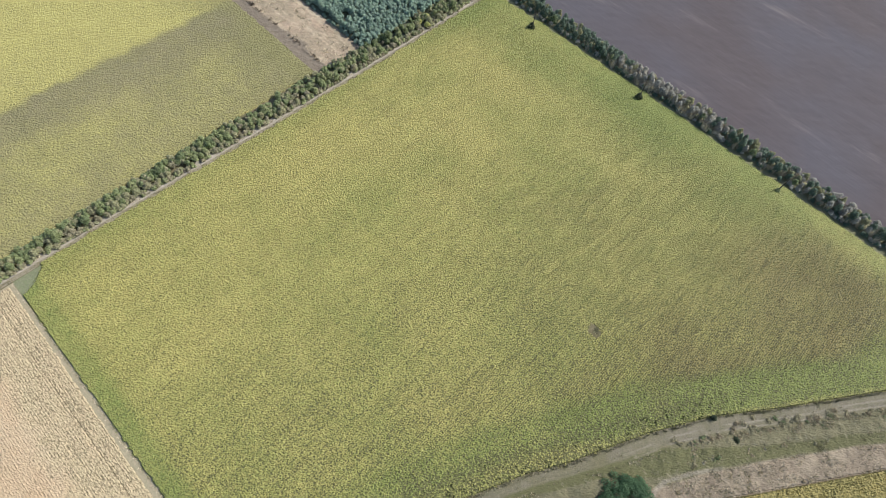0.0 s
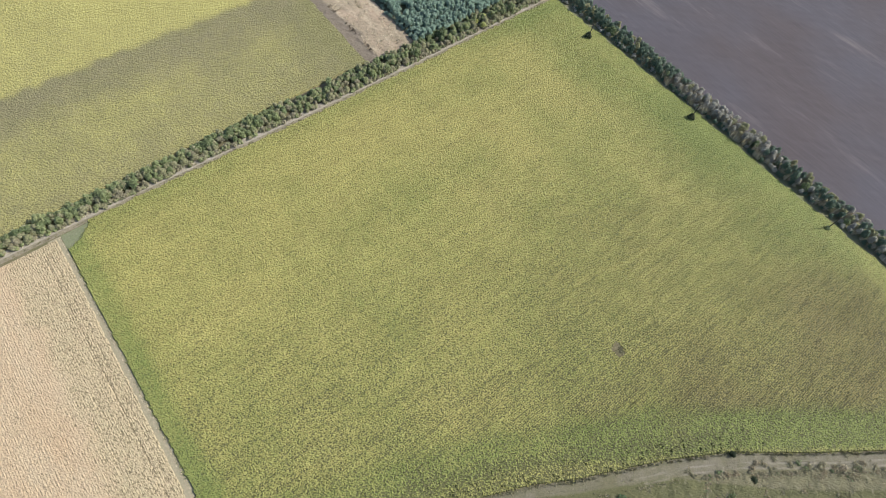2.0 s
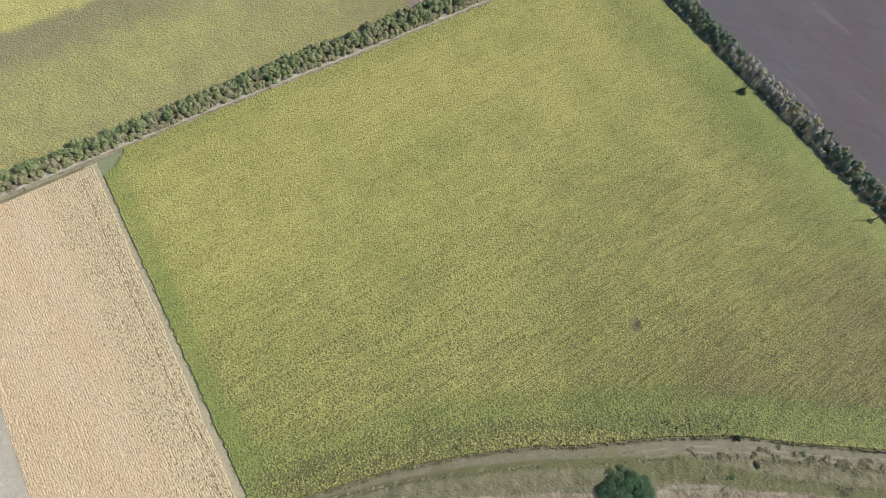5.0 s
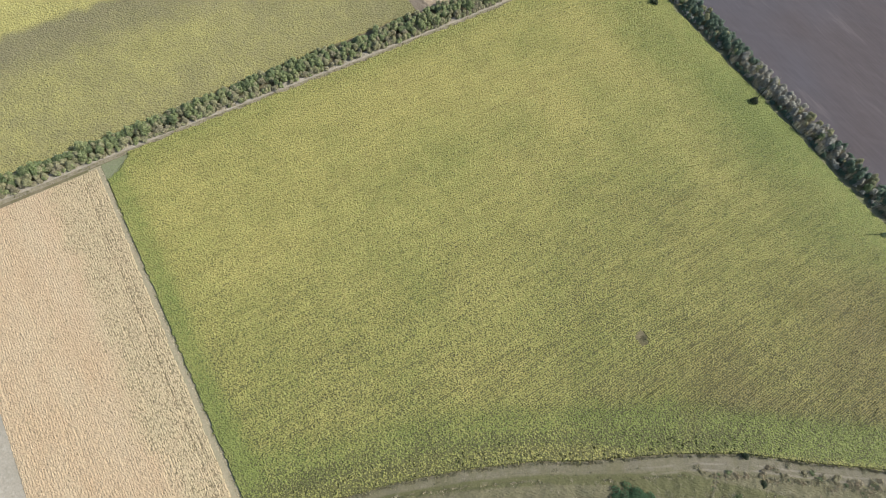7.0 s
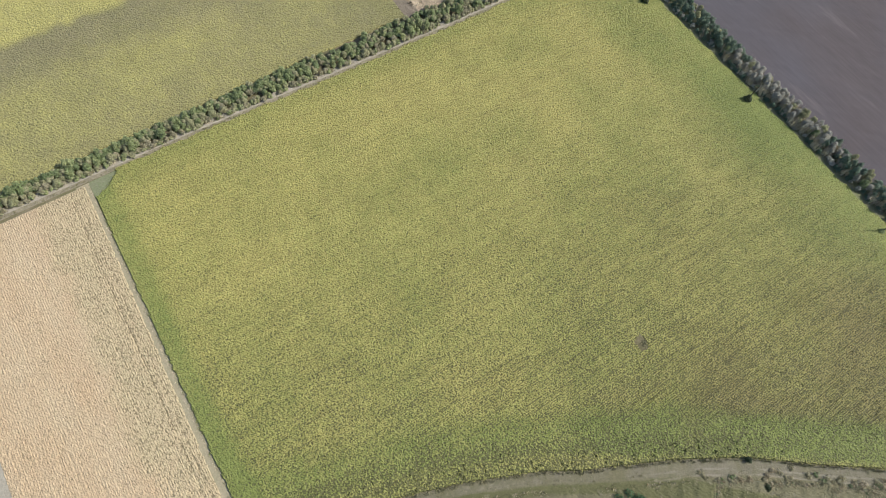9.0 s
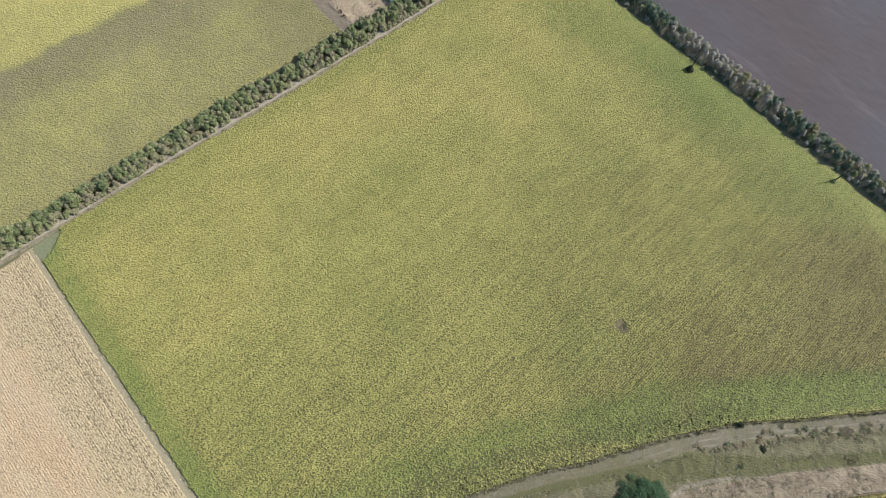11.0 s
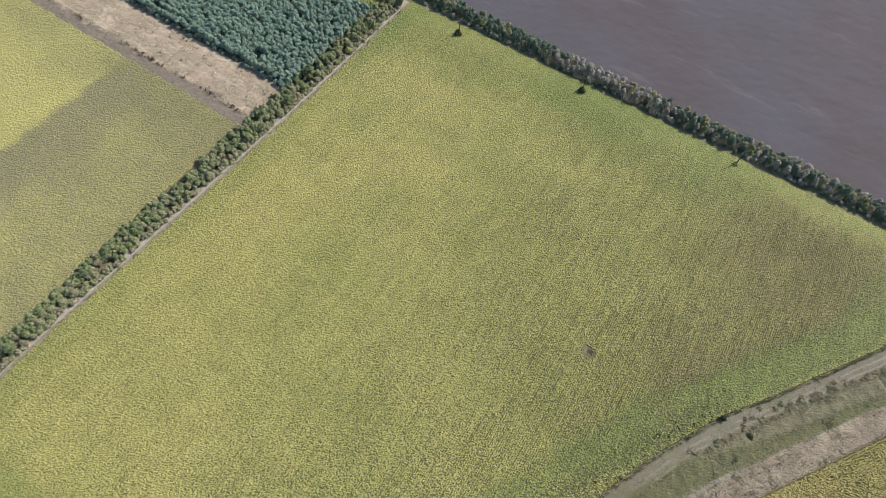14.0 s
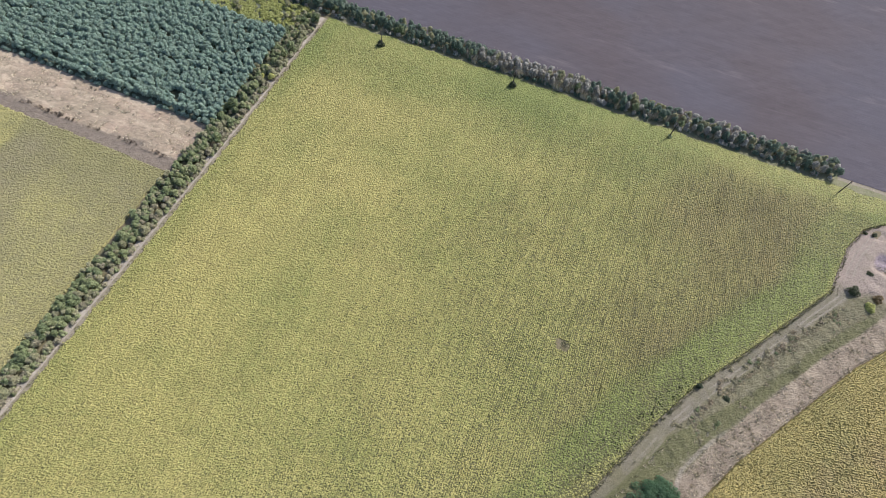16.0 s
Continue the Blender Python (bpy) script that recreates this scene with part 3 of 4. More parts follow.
straw = sheet("straw_field", (-150.4, 10, -91.5, -40.2), 0.36, 0.27, lambda X, Y: (X > -150.2) & (Y < -40.0 - 0.0195 * (X + 151) + 0.4 * (vnoise(X, Y * 0, 1.1, 8) - 0.5)), straw_height, M_STRAW,
              {"dry": lambda X, Y: 0.80 * smooth(-59, -50, Y + 5 * vnoise(X, Y, 9, 4)) + 0.25 * vnoise(X, Y, 14, 45), "line": straw_line}, 0.5, 9)
tagged(straw, "dry beige standing straw crop in rows", "crop", kind="stuff")


# the crop beyond the bank: its rows run along the bank's edge, further in across it
def in_south(X, Y):
    return X > bank_edge(Y) + 0.3


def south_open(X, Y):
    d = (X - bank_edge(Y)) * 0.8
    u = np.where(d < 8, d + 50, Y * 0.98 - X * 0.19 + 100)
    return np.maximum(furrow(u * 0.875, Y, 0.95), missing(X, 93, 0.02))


def south_height(X, Y, rng):
    return np.clip(0.72 + 0.42 * (rng.rand(*X.shape) - 0.5) + 0.2 * (vnoise(X, Y, 0.8, 16) - 0.5) - 0.55 * south_open(X, Y), 0.08, 1.4)


south = sheet("crop_field", (45, 150, 45, 168), 0.27, 0.30, in_south, south_height, M_CROP_SOUTH,
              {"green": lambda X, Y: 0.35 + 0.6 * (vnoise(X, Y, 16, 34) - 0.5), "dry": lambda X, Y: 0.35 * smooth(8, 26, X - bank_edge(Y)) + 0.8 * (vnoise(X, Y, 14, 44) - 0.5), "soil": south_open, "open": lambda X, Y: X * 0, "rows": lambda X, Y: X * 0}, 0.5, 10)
tagged(south, "golden crop in rows beyond the grass bank", "crop", kind="stuff")


# the bank
def across(X, Y):
    a, b = south_edge(Y), bank_edge(Y)
    return np.clip((X - a) / np.maximum(b - a, 1), 0, 1)


def wheel_ruts(X, Y):
    """Two wheel tracks that follow the crop's edge."""
    d = -head_distance(X, Y) + 0.8 * (vnoise(X, Y, 14, 71) - 0.5)
    return np.maximum(smooth(0.55, 0.1, np.abs(d - 2.6)), smooth(0.55, 0.1, np.abs(d - 4.4))) * smooth(0.2, 0.6, vnoise(X, Y, 10, 72) + 0.15)


def bank_height(X, Y, rng):
    s = across(X, Y)
    z = 0.12 + 0.25 * vnoise(X, Y, 5, 17) + 0.30 * vnoise(X, Y, 1.6, 18) * smooth(0.18, 0.3, s) + 0.18 * rng.rand(*X.shape) * smooth(0.15, 0.35, s)
    bowl = smooth(7.5, 3.0, np.hypot(X - 110.5, (Y - 173.5) * 0.9) + 1.6 * vnoise(X, Y, 3, 73)) * 1.6 + smooth(4.5, 2.0, np.hypot(X - 109, Y - 188) + 1.2 * vnoise(X, Y, 2, 74)) * 0.8
    return 1.2 * smooth(140, 165, Y) * smooth(0.05, 0.2, s) - bowl - 0.08 * wheel_ruts(X, Y) + z + 0.9 * smooth(0.22, 0.36, s) * (1 - smooth(0.42, 0.56, s)) * vnoise(X, Y, 3.5, 19)


def bank_swale(X, Y):
    """The green damp hollow: midway across, and close to the crop at the near end."""
    s = across(X, Y)
    lo, hi = np.interp(Y, [55, 78, 90, 104, 150], [0.16, 0.20, 0.36, 0.47, 0.50]), np.interp(Y, [55, 70, 84, 150], [0.30, 0.52, 0.62, 0.66])
    return smooth(lo - 0.05, lo + 0.05, s) * smooth(hi + 0.05, hi - 0.05, s) * (1 - smooth(140, 158, Y))


def loop_track(X, Y):
    """A worn wheel track that turns round the thicket."""
    s = across(X, Y)
    mid = np.interp(Y, [60, 66, 70, 84, 100], [0.82, 0.66, 0.60, 0.62, 0.64])
    return smooth(0.045, 0.015, np.abs(s - mid)) * smooth(58, 64, Y) * (1 - smooth(82, 92, Y))


def bank_hay(X, Y):
    return smooth(0.60, 0.70, across(X, Y)) * (1 - 0.5 * smooth(150, 165, Y))


def scar(X, Y):
    return smooth(6.5, 2.5, np.hypot(X - 109.5, Y - 175.5) + 1.6 * vnoise(X, Y, 3, 73))


BANK_LOOK = {"lane": lambda X, Y: smooth(0.26, 0.14, across(X, Y)) * (0.1 + 0.35 * smooth(62, 80, Y) + 0.6 * vnoise(X, Y, 6, 75)), "swale": bank_swale, "hay": bank_hay, "scar": scar,
             "rut": lambda X, Y: np.maximum(wheel_ruts(X, Y) * smooth(60, 80, Y), loop_track(X, Y)), "bare": lambda X, Y: 0.85 * smooth(150, 164, Y)}
bank = sheet("grass_bank", (-40, 175, -60, 212), 0.5, 0.5, lambda X, Y: (X > south_edge(Y) - 1.0) & (X < bank_edge(Y) + 0.8) & ~((Y > 195) & (X < 118)), bank_height, M_BANK, BANK_LOOK, 0.5, 11, skirt=0.03)
tagged(bank, "uneven bank of dry brown grass and weeds", "bank", kind="structure")

# ---------------------------------------------------------------- tree belts and grove
pick = random.Random(5)


def stock(kinds, seed):
    """Trees to copy from; each is a thing that stands somewhere itself."""
    return [make_tree(*k, seed + i) for i, k in enumerate(kinds)]


def plant(trees, places):
    """Stand the first of each kind at its first place, and copies at the others."""
    stood = set()
    for x, y, k, s, sz in places:
        t = trees[k]
        m = put(t, x, y, pick.uniform(0, 360), s, sz)
        if k in stood:
            copy_thing(t, m)
        else:
            t.matrix_basis = m
            stood.add(k)


W_LABELS = {"green": "leafy green tree of the field belt", "olive": "olive-green tree of the field belt", "brown": "browning dry tree of the field belt", "shade": "dark green tree of the field belt", "yellow": "yellowing small tree of the field belt"}
west_kinds = []
for leaf, h, r in (("green", 4.8, 1.9), ("green", 5.6, 2.1), ("olive", 4.6, 1.9), ("olive", 4.0, 1.6), ("shade", 5.2, 1.9), ("brown", 4.0, 1.7), ("green", 4.2, 1.7), ("yellow", 3.2, 1.4)):
    west_kinds.append(("tree", W_LABELS[leaf], "tree", "west tree belt", leaf, h * 0.92, r, 0.4, 420, 0.35))
west_trees = stock(west_kinds, 100)
places = []
y = -100.0
while y < 206:
    for x in (-155.2, -158.2):
        yy = y + pick.uniform(-1.0, 1.0)
        mood = vnoise(np.array(x), np.array(yy), 11, 51)
        k = pick.choices(range(8), (3, 2.4, 3.2, 3.2, 1.2, 5.0 if mood > 0.58 else 0.7, 2.4, 0.1 if yy < 150 else 1.3) if x < -157 else (1.5, 1.0, 4.2, 4.2, 0.5, 7.0 if mood > 0.52 else 1.6, 2.2, 0.1 if yy < 150 else 1.3))[0]
        s = pick.uniform(0.74, 1.13)
        places.append((x + float(drift(yy)) + pick.uniform(-1.0, 1.0), yy, k, s, s * pick.uniform(0.85, 1.15)))
    y += 2.75
plant(west_trees, places)


def canopy_stuff(name, label, category, leaf, stand, count, size, lumps, low, seed):
    """Many crowns or bushes (x, y, h, r) that nobody could count, as one mesh."""
    rng = np.random.RandomState(seed)
    vv, ff, base = [], [], 0
    for x, y, h, r in stand:
        v, f = leaf_cloud(rng, crown_blobs(rng, h, r, low, lumps), count, size)
        vv.append(v + np.array([x, y, 0.0]))
        ff.append(f + base)
        base += len(v)
    return tagged(new(name, mesh_of(name, np.concatenate(vv), np.concatenate(ff), M_LEAF[leaf])), label, category, kind="stuff")


for leaf, label in (("green", "green rear growth of the field belt"), ("shade", "dark rear growth of the field belt"), ("olive", "dull olive rear growth of the field belt")):
    stand = [(pick.random(), pick.uniform(-100, 205), pick.uniform(2.0, 3.5), pick.uniform(1.0, 1.5)) for i in range(210)]
    canopy_stuff("belt_thicket", label, "thicket", leaf, [(-159.9 - 0.9 * float(smooth(-20, 30, y)) + f * (3.4 + float(drift(y))), y, h, r) for f, y, h, r in stand], 200, 0.36, 4, 0.3, 81)

# low growth at the foot of the belt, along the track
rng = np.random.RandomState(79)
for leaf, label in (("olive", "low olive undergrowth along the dirt track"), ("green", "low green undergrowth along the dirt track"), ("brown", "low dry undergrowth along the dirt track")):
    vv, ff, base = [], [], 0
    for i in range(120):
        y = pick.uniform(-112, 205)
        h, r = pick.uniform(1.0, 2.4), pick.uniform(0.8, 1.3)
        v, f = leaf_cloud(rng, crown_blobs(rng, h, r, 0.1, 3), 90, 0.36)
        vv.append(v + np.array([-154.0 + float(drift(y)) + pick.uniform(-0.7, 0.6), y, 0.0]))
        ff.append(f + base)
        base += len(v)
    tagged(new("undergrowth", mesh_of("undergrowth", np.concatenate(vv), np.concatenate(ff), M_LEAF[leaf])), label, "undergrowth", kind="stuff")

E_LABELS = {"dark": "dark green tree of the pole-line belt", "silver": "silver-grey leaved tree of the pole-line belt", "shade": "green tree of the pole-line belt", "olive": "dull olive tree of the pole-line belt"}
east_kinds = []
for leaf, h, r in (("dark", 5.9, 1.55), ("dark", 5.2, 1.75), ("shade", 5.0, 1.6), ("silver", 5.2, 1.3), ("silver", 4.5, 1.25), ("olive", 4.8, 1.5)):
    east_kinds.append(("tree", E_LABELS[leaf], "tree", "east tree belt", leaf, h * 0.92, r, 0.3, 300, 0.33))
east_trees = stock(east_kinds, 200)
places, rear = [], {"dark": [], "silver": [], "olive": []}
x = -230.0
while x < 90.5:
    pale = float(smooth(-82, -66, np.array(x)) * (1 - smooth(-30, -15, np.array(x)))) * 0.8 + 0.3 * float(x > -66)
    s = pick.uniform(0.8, 1.15)
    k = pick.choice((3, 3, 4, 4, 5)) if pick.random() < pale else pick.choice((0, 0, 1, 1, 1, 2))
    places.append((x + pick.uniform(-0.8, 0.8), 212.6 + pick.uniform(-0.8, 0.8), k, s, s * pick.uniform(0.85, 1.15)))
    for y in (214.9, 217.2):
        leaf = pick.choice(("silver", "silver", "olive")) if pick.random() < pale else pick.choice(("dark", "dark", "dark", "dark", "olive"))
        rear[leaf].append((x + pick.uniform(-1.2, 1.2), y + pick.uniform(-0.6, 0.6), pick.uniform(4.2, 5.6), pick.uniform(1.4, 2.0)))
    x += 2.9
rng = np.random.RandomState(78)
for leaf, stand in rear.items():
    vv, ff, base = [], [], 0
    for x, y, h, r in stand:
        v, f = leaf_cloud(rng, crown_blobs(rng, h, r, 0.5, 5), 270, 0.36)
        vv.append(v + np.array([x, y, 0.0]))
        ff.append(f + base)
        base += len(v)
    tagged(new("belt_thicket", mesh_of("belt_thicket", np.concatenate(vv), np.concatenate(ff), M_LEAF[leaf])), {"dark": "dark green rear growth", "silver": "silver-grey rear growth", "olive": "dull olive rear growth"}[leaf] + " of the pole-line belt", "thicket", kind="stuff")
plant(east_trees, places)
for leaf, share, label in (("silver", 90, "pale reedy growth at the foot of the belt"), ("dark", 110, "dark low growth at the foot of the belt")):
    vv, ff, base = [], [], 0
    for i in range(share):
        x = pick.uniform(-215, 90)
        h, r = pick.uniform(1.2, 2.6), pick.uniform(0.8, 1.3)
        v, f = leaf_cloud(rng, crown_blobs(rng, h, r, 0.1, 3), 90, 0.36)
        vv.append(v + np.array([x, 210.6 + pick.uniform(-0.7, 0.7), 0.0]))
        ff.append(f + base)
        base += len(v)
    tagged(new("undergrowth", mesh_of("undergrowth", np.concatenate(vv), np.concatenate(ff), M_LEAF[leaf])), label, "undergrowth", kind="stuff")

# the grove: blue-green trees in lines; the front ones stand singly, the mass behind is one canopy
grove_kinds = [("tree", "blue-green leaved tree of the planted grove", "tree", "grove", "blue", h, r, 0.7, 260, 0.34) for h, r in ((4.7, 1.7), (4.3, 1.55), (5.1, 1.75), (4.5, 1.75))]
grove_trees = stock(grove_kinds, 300)
front, back = [], []
y = 128.3
while y < 190:
    x = -160.2
    while x > -306:
        low = 0.62 if y < 130 else 1.0
        p = (x + pick.uniform(-0.7, 0.7), y + pick.uniform(-0.7, 0.7), pick.randrange(4), pick.uniform(0.7, 1.2) * (low + 1) / 2, pick.uniform(0.75, 1.15) * low)
        if pick.random() > 0.03:
            (front if (y < 130 and x > -300) else back).append(p)
        x -= 2.45
    y += 2.5
plant(grove_trees, front)
vv, ff, base = [], [], 0
rng = np.random.RandomState(77)
for x, y, k, s, sz in back:
    h, r = 4.6 * sz, 1.65 * s
    v, f = leaf_cloud(rng, crown_blobs(rng, h, r, 0.7, 4), 170, 0.52)
    vv.append(v + np.array([x, y, 0.0]))
    ff.append(f + base)
    base += len(v)
tagged(new("grove_canopy", mesh_of("grove_canopy", np.concatenate(vv), np.concatenate(ff), M_LEAF["blue"])), "blue-green canopy of the planted grove", "woodland", kind="stuff")

# yellow scrub at the grove's end
stand = [(pick.uniform(-235, -155.2), pick.uniform(191.0, 209.0), pick.uniform(0.6, 1.3), pick.uniform(1.0, 1.6)) for i in range(720)]
canopy_stuff("scrub", "yellow-green scrub at the end of the grove", "scrub", "yellow", stand, 60, 0.4, 3, 0.1, 83)
stand = [(pick.uniform(-235, -156), pick.uniform(194.0, 209.0), pick.uniform(2.0, 3.6), pick.uniform(1.2, 1.8)) for i in range(24)]
canopy_stuff("scrub", "dull green bushes among yellow scrub", "scrub", "olive", stand, 120, 0.4, 4, 0.1, 84)


# ---------------------------------------------------------------- poles and bushes
def make_pole():
    root = tagged(new("utility_pole"), "dark tarred wooden utility pole with a short crossarm", "utility pole", "pole line")
    bm = bmesh.new()
    cone(bm, (0, 0, -0.3), (0, 0, 8.4), 0.24, 0.16, 10)
    part("mast", bm, M_POLE, root)
    bm = bmesh.new()
    bmesh.ops.create_cube(bm, size=1, matrix=pose(0, 0, 8.0) @ Matrix.Diagonal((0.12, 1.7, 0.14, 1)))
    bmesh.ops.bevel(bm, geom=bm.edges[:], offset=0.015, segments=1, affect="EDGES")
    arm = part("crossarm", bm, M_POLE, root)
    for yy in (-0.75, 0, 0.75):
        bm = bmesh.new()
        z = 8.07 if yy else 8.4
        cone(bm, (0, yy, z), (0, yy, z + 0.12), 0.03, 0.03, 8)
        cone(bm, (0, yy, z + 0.1), (0, yy, z + 0.26), 0.08, 0.05, 8)
        part("insulator", bm, M_PORCELAIN, arm if yy else root)
    return root


pole = make_pole()
pole.matrix_basis = pose(-116.4, 201.6, 0)
for x, y in ((-52.2, 203.4), (20.0, 204.3), (91.8, 204.1)):
    copy_thing(pole, pose(x, y, 0))

for x, y, leaf, h, r, count, size, label in (
        (-116.6, 201.2, "deep", 2.6, 1.9, 420, 0.3, "dark bush at the foot of a pole"),
        (-52.0, 203.0, "deep", 2.8, 2.0, 420, 0.3, "dark bush at the foot of a pole"),
        (20.1, 203.9, "green", 1.6, 1.2, 200, 0.25, "small bush at the foot of a pole"),
        (49.1, 98.7, "deep", 1.8, 1.2, 320, 0.22, "dark bush at the crop's edge"),
        (58.4, 97.8, "deep", 1.7, 1.4, 320, 0.24, "dark bush in dry grass"),
        (98.3, 157.4, "deep", 2.9, 2.3, 620, 0.28, "dark green bush on the bank"),
        (103.9, 152.6, "yellow", 2.6, 2.2, 640, 0.28, "yellow-green bush on the bank"),
        (106.2, 157.2, "rust", 2.6, 2.2, 640, 0.28, "brown-leaved bush on the bank"),
        (103.8, 167.9, "deep", 1.9, 1.4, 320, 0.26, "small dark bush on the bank"),
        (102.8, 187.6, "deep", 1.0, 0.9, 200, 0.24, "low dark bush above the bare bank"),
        (106.4, 187.9, "deep", 1.0, 1.1, 200, 0.24, "low dark bush above the bare bank")):
    make_bush("bush", label, leaf, h, r, count, size, int(abs(x) * 10)).matrix_basis = pose(x, y, 0.1)


def make_thicket(x, y, rx, ry):
    """A wide low stand of one dense shrub, with a lumpy even top."""
    rng = np.random.RandomState(61)
    root = tagged(new("thicket"), "dense deep green thicket standing in dry grass", "thicket")
    bm = bmesh.new()
    for k in range(16):
        a, q = rng.rand() * 2 * math.pi, math.sqrt(rng.rand()) * 0.85
        foot = (rx * q * math.cos(a), ry * q * math.sin(a), -0.1)
        for b in range(3):
            cone(bm, foot, (foot[0] + rng.randn() * 0.6, foot[1] + rng.randn() * 0.6, 1.6 + rng.rand()), 0.07, 0.02, 5)
    part("stems", bm, M_BARK, root)
    blobs = []
    for k in range(70):
        a, q = rng.rand() * 2 * math.pi, math.sqrt(rng.rand())
        e = 1.3 + 0.7 * rng.rand()
        blobs.append((rx * 0.88 * q * math.cos(a), ry * 0.88 * q * math.sin(a), 0.5 + 1.5 * (1 - q ** 3) + 0.4 * rng.rand(), e, e, e * 0.85))
    v, f = leaf_cloud(rng, blobs, 11000, 0.26)
    crown = new("foliage", mesh_of("foliage", v, f, M_LEAF["thicket"]))
    crown.parent = root
    root.matrix_basis = pose(x, y, 0.1)
    return root


make_thicket(43.4, 55.8, 10.4, 9.6)


# ---------------------------------------------------------------- grass tufts and dead scrub
def tuft_stuff(name, label, category, material, spots, blades, lo, hi, seed, wide=0.085, lean=1.0):
    """Tufts of upright blades at the spots (x, y, z, scale)."""
    rng = np.random.RandomState(seed)
    spots = np.asarray(spots, dtype=float)
    n = len(spots) * blades
    at = np.repeat(spots, blades, axis=0)
    a = rng.rand(n) * 2 * math.pi
    lean = lean * (0.15 + 0.55 * rng.rand(n)) * at[:, 3]
    foot = at[:, :3] + np.stack([np.cos(a), np.sin(a), np.zeros(n)], 1) * (0.25 * rng.rand(n) * at[:, 3])[:, None]
    foot[:, 2] -= 0.05
    tip = foot + np.stack([np.cos(a) * lean, np.sin(a) * lean, (lo + (hi - lo) * rng.rand(n)) * at[:, 3]], 1)
    side = np.stack([-np.sin(a), np.cos(a), np.zeros(n)], 1) * (wide * at[:, 3])[:, None]
    v = np.stack([foot - side, foot + side, tip], 1).reshape(-1, 3)
    ob = new(name, mesh_of(name, v, np.arange(n * 3).reshape(-1, 3), material))
    return tagged(ob, label, category, kind="stuff")


def blade_material(name, a, b):
    n = Nodes(name, 0.8)
    col = n.bright(n.mix(n.span(n.noise(0.3, 3), 0.35, 0.65), a, b), n.span(n.island(), 0, 1, 0.65, 1.35))
    return n.done(col)


M_HAY = blade_material("dry_blades", (0.50, 0.43, 0.31), (0.42, 0.37, 0.25))
M_WEED = blade_material("weed_blades", (0.17, 0.17, 0.09), (0.23, 0.205, 0.12))
M_DEAD = blade_material("dead_stalks", (0.15, 0.12, 0.09), (0.19, 0.155, 0.11))
hay, weed = [], []
for i in range(17000):
    y = pick.uniform(-20, 205)
    a, b = float(south_edge(y)), float(bank_edge(y))
    t = pick.random()
    x = a + (b - a) * t
    if x > 135 or b - a < 1 or (y > 194 and x < 118):
        continue
    thick = float(vnoise(np.array(x), np.array(y), 4.0, 61))
    if t < 0.24:
        if pick.random() < 0.04:
            weed.append((x, y, 0.2, pick.uniform(0.4, 0.8)))
        continue
    if 0.26 < t < 0.52:
        if thick > 0.45:
            (weed if pick.random() < 0.55 else hay).append((x, y, 0.35, pick.uniform(0.5, 1.05)))
    elif 0.52 < t < 0.64:
        if thick > 0.7:
            weed.append((x, y, 0.2, pick.uniform(0.5, 1.0)))
    elif thick > 0.35:
        (hay if pick.random() < 0.72 else weed).append((x, y, 0.25, pick.uniform(0.5, 1.2)))
tuft_stuff("dry_grass", "tufts of dry tan grass on the bank", "grass", M_HAY, hay, 15, 0.35, 0.8, 1)
tuft_stuff("weeds", "dull green-brown weeds on the bank", "weeds", M_WEED, weed, 15, 0.3, 0.8, 2)
# low weed clumps in a band along the bank
for leaf, share, label in (("weedy", 150, "low grey-green weed clumps on the bank"), ("tan", 120, "low pale dry weed clumps on the bank"), ("shade", 25, "low dark weed clumps on the bank")):
    stand = []
    for i in range(share):
        y = pick.uniform(80, 150)
        t = float(np.interp(y, [80, 88, 103, 112, 150], [0.40, 0.35, 0.28, 0.31, 0.34])) + pick.gauss(0, 0.09)
        a, b = float(south_edge(y)), float(bank_edge(y))
        stand.append((a + (b - a) * t, y, pick.uniform(0.4, 0.8), pick.uniform(0.7, 1.5)))
    canopy_stuff("weeds", label, "weeds", leaf, stand, 70, 0.24, 3, 0.2, 87)
# a ragged fringe of plants where the crop meets the bank
fringe = []
for i in range(620):
    y = pick.uniform(-25, 194)
    fringe.append((float(south_edge(y)) + pick.uniform(-0.3, 0.5), y, 0.1, pick.uniform(0.7, 1.3)))
tuft_stuff("weeds", "dark weedy fringe at the crop's edge", "weeds", M_WEED, fringe, 10, 0.4, 0.9, 5)
hay, dead = [], []
for i in range(2400):
    x, y = pick.uniform(-330, -161), pick.uniform(107.5, 125)
    if float(vnoise(np.array(x), np.array(y), 3.5, 62)) > 0.45:
        hay.append((x, y, 0.15, pick.uniform(0.6, 1.3)))
for i in range(210):
    x = pick.uniform(-330, -161)
    if float(vnoise(np.array(x), np.array(0.0), 5.0, 63)) > 0.5:
        dead.append((x, 107.4 + pick.uniform(-0.7, 0.7), 0.1, pick.uniform(0.9, 1.7)))
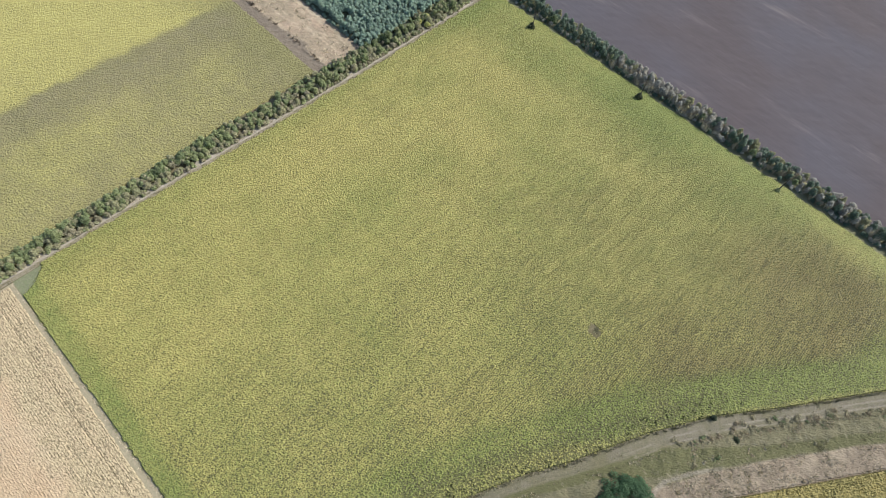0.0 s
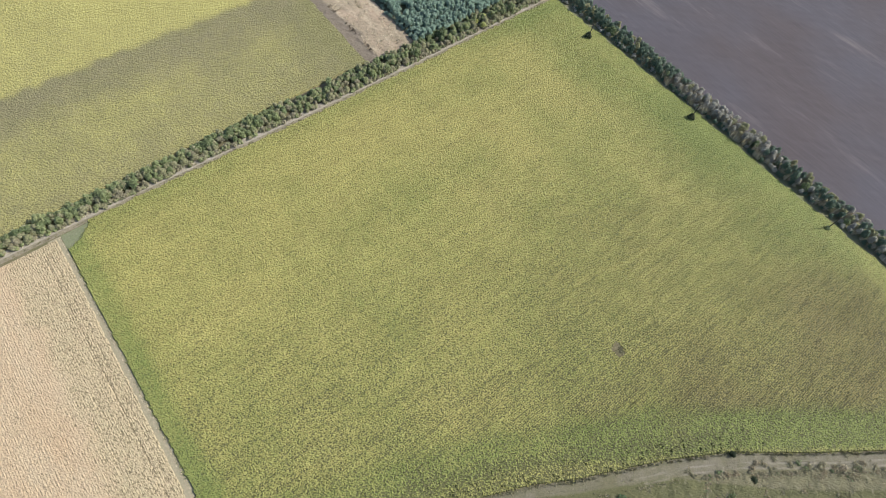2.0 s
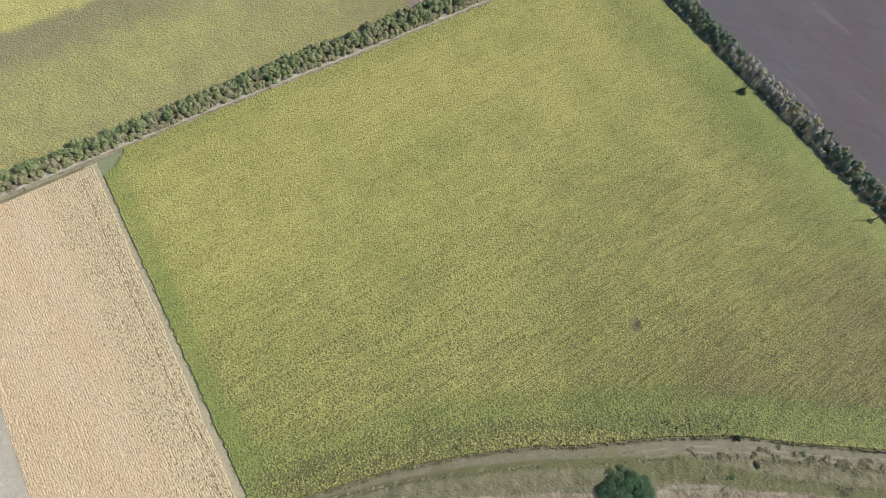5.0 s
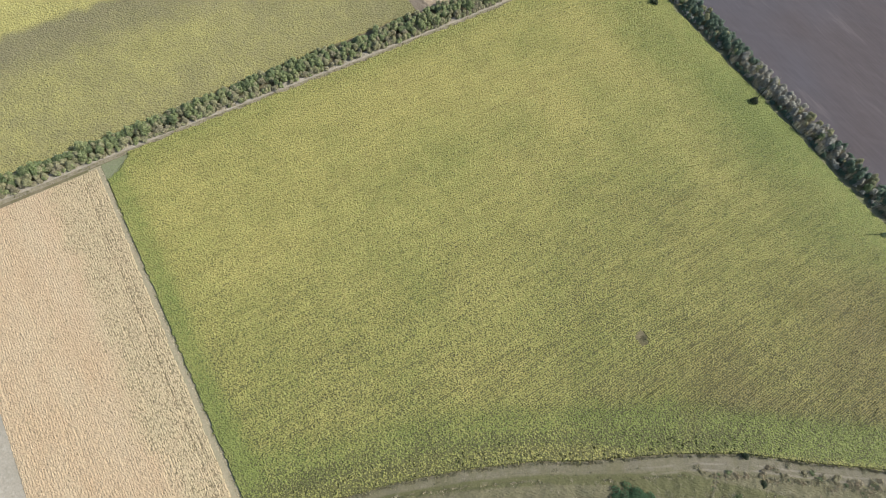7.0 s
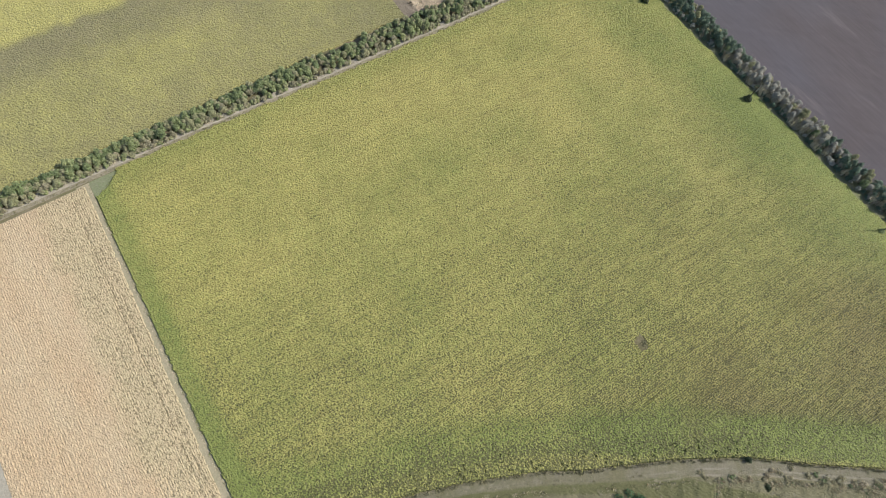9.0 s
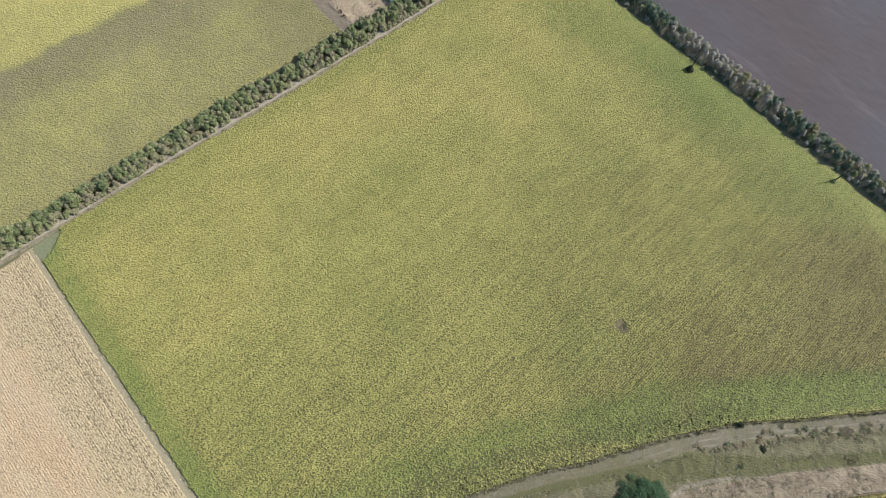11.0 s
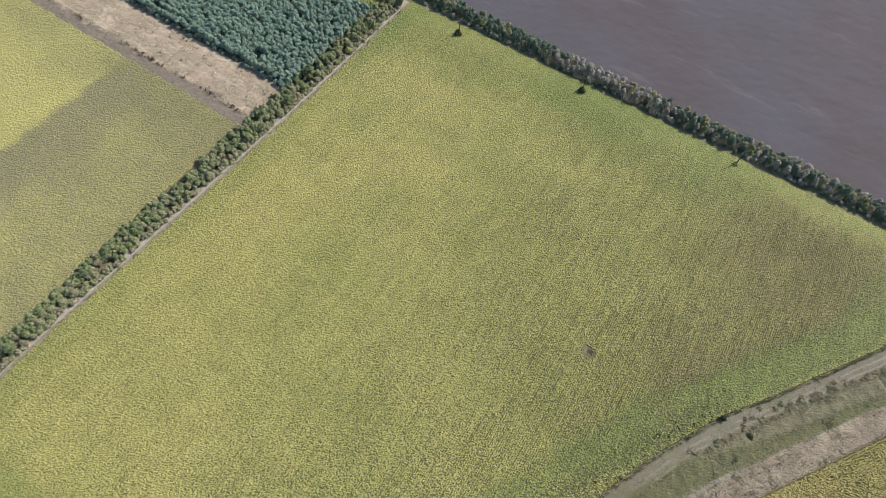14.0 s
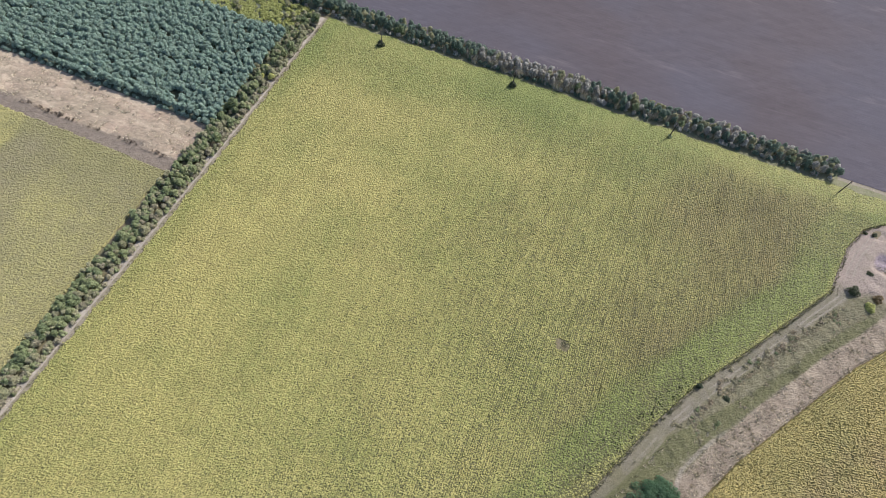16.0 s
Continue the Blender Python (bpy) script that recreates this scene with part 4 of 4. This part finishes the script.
for i in range(35):
    dead.append((pick.uniform(-330, -161), pick.uniform(108, 125), 0.15, pick.uniform(0.8, 1.5)))
tuft_stuff("dry_grass", "tufts of dry pale grass on the fallow strip", "grass", M_HAY, hay, 12, 0.3, 0.7, 3)
tuft_stuff("dead_weeds", "line of dead dark weeds along the fallow strip", "weeds", M_DEAD, dead, 22, 0.4, 0.9, 4)

# the weedy gap in the crop
gap = [(2.6 + pick.gauss(0, 0.9), 94.6 + pick.gauss(0, 0.75), 0.4, pick.uniform(0.5, 0.9)) for i in range(26)]
tuft_stuff("weeds", "dark weeds in a gap of the crop", "weeds", M_WEED, gap, 12, 0.3, 0.7, 6)

# pale reeds between the trees of the pole-line belt
M_REED = blade_material("pale_reeds", (0.52, 0.48, 0.38), (0.42, 0.37, 0.28))
reeds = []
for i in range(420):
    x = pick.uniform(-90, 85)
    if pick.random() < 0.35 + 0.6 * float(smooth(-85, -66, x) * (1 - smooth(-28, -12, x))):
        reeds.append((x, pick.uniform(210.2, 217.5), 0.1, pick.uniform(3.8, 6.2)))
tuft_stuff("reeds", "pale dry reeds among the tree belt", "reeds", M_REED, reeds, 42, 0.45, 0.85, 7, 0.03, 0.4)

# weeds and dry grass along the dirt track and the worn path
hay, weed = [], []
for i in range(1500):
    y = pick.uniform(-105, 205)
    side = pick.choice((-2.4, -2.0, -0.2, 0.1))
    (hay if side < -1 and pick.random() < 0.6 else weed).append((float(west_edge(y)) + side + pick.uniform(-0.5, 0.4), y, 0.12, pick.uniform(0.4, 0.9)))
for i in range(500):
    x = pick.uniform(-150, -15)
    (hay if pick.random() < 0.6 else weed).append((x, pick.choice((float(straw_side(np.array(x))) - 0.3, -41.0 - 0.0185 * (x + 148))) + pick.uniform(-0.3, 0.3), 0.1, pick.uniform(0.4, 0.8)))
tuft_stuff("dry_grass", "dry grass along the dirt track", "grass", M_HAY, hay, 12, 0.3, 0.7, 8)
tuft_stuff("weeds", "green-brown weeds along the dirt track", "weeds", M_WEED, weed, 12, 0.3, 0.7, 9)
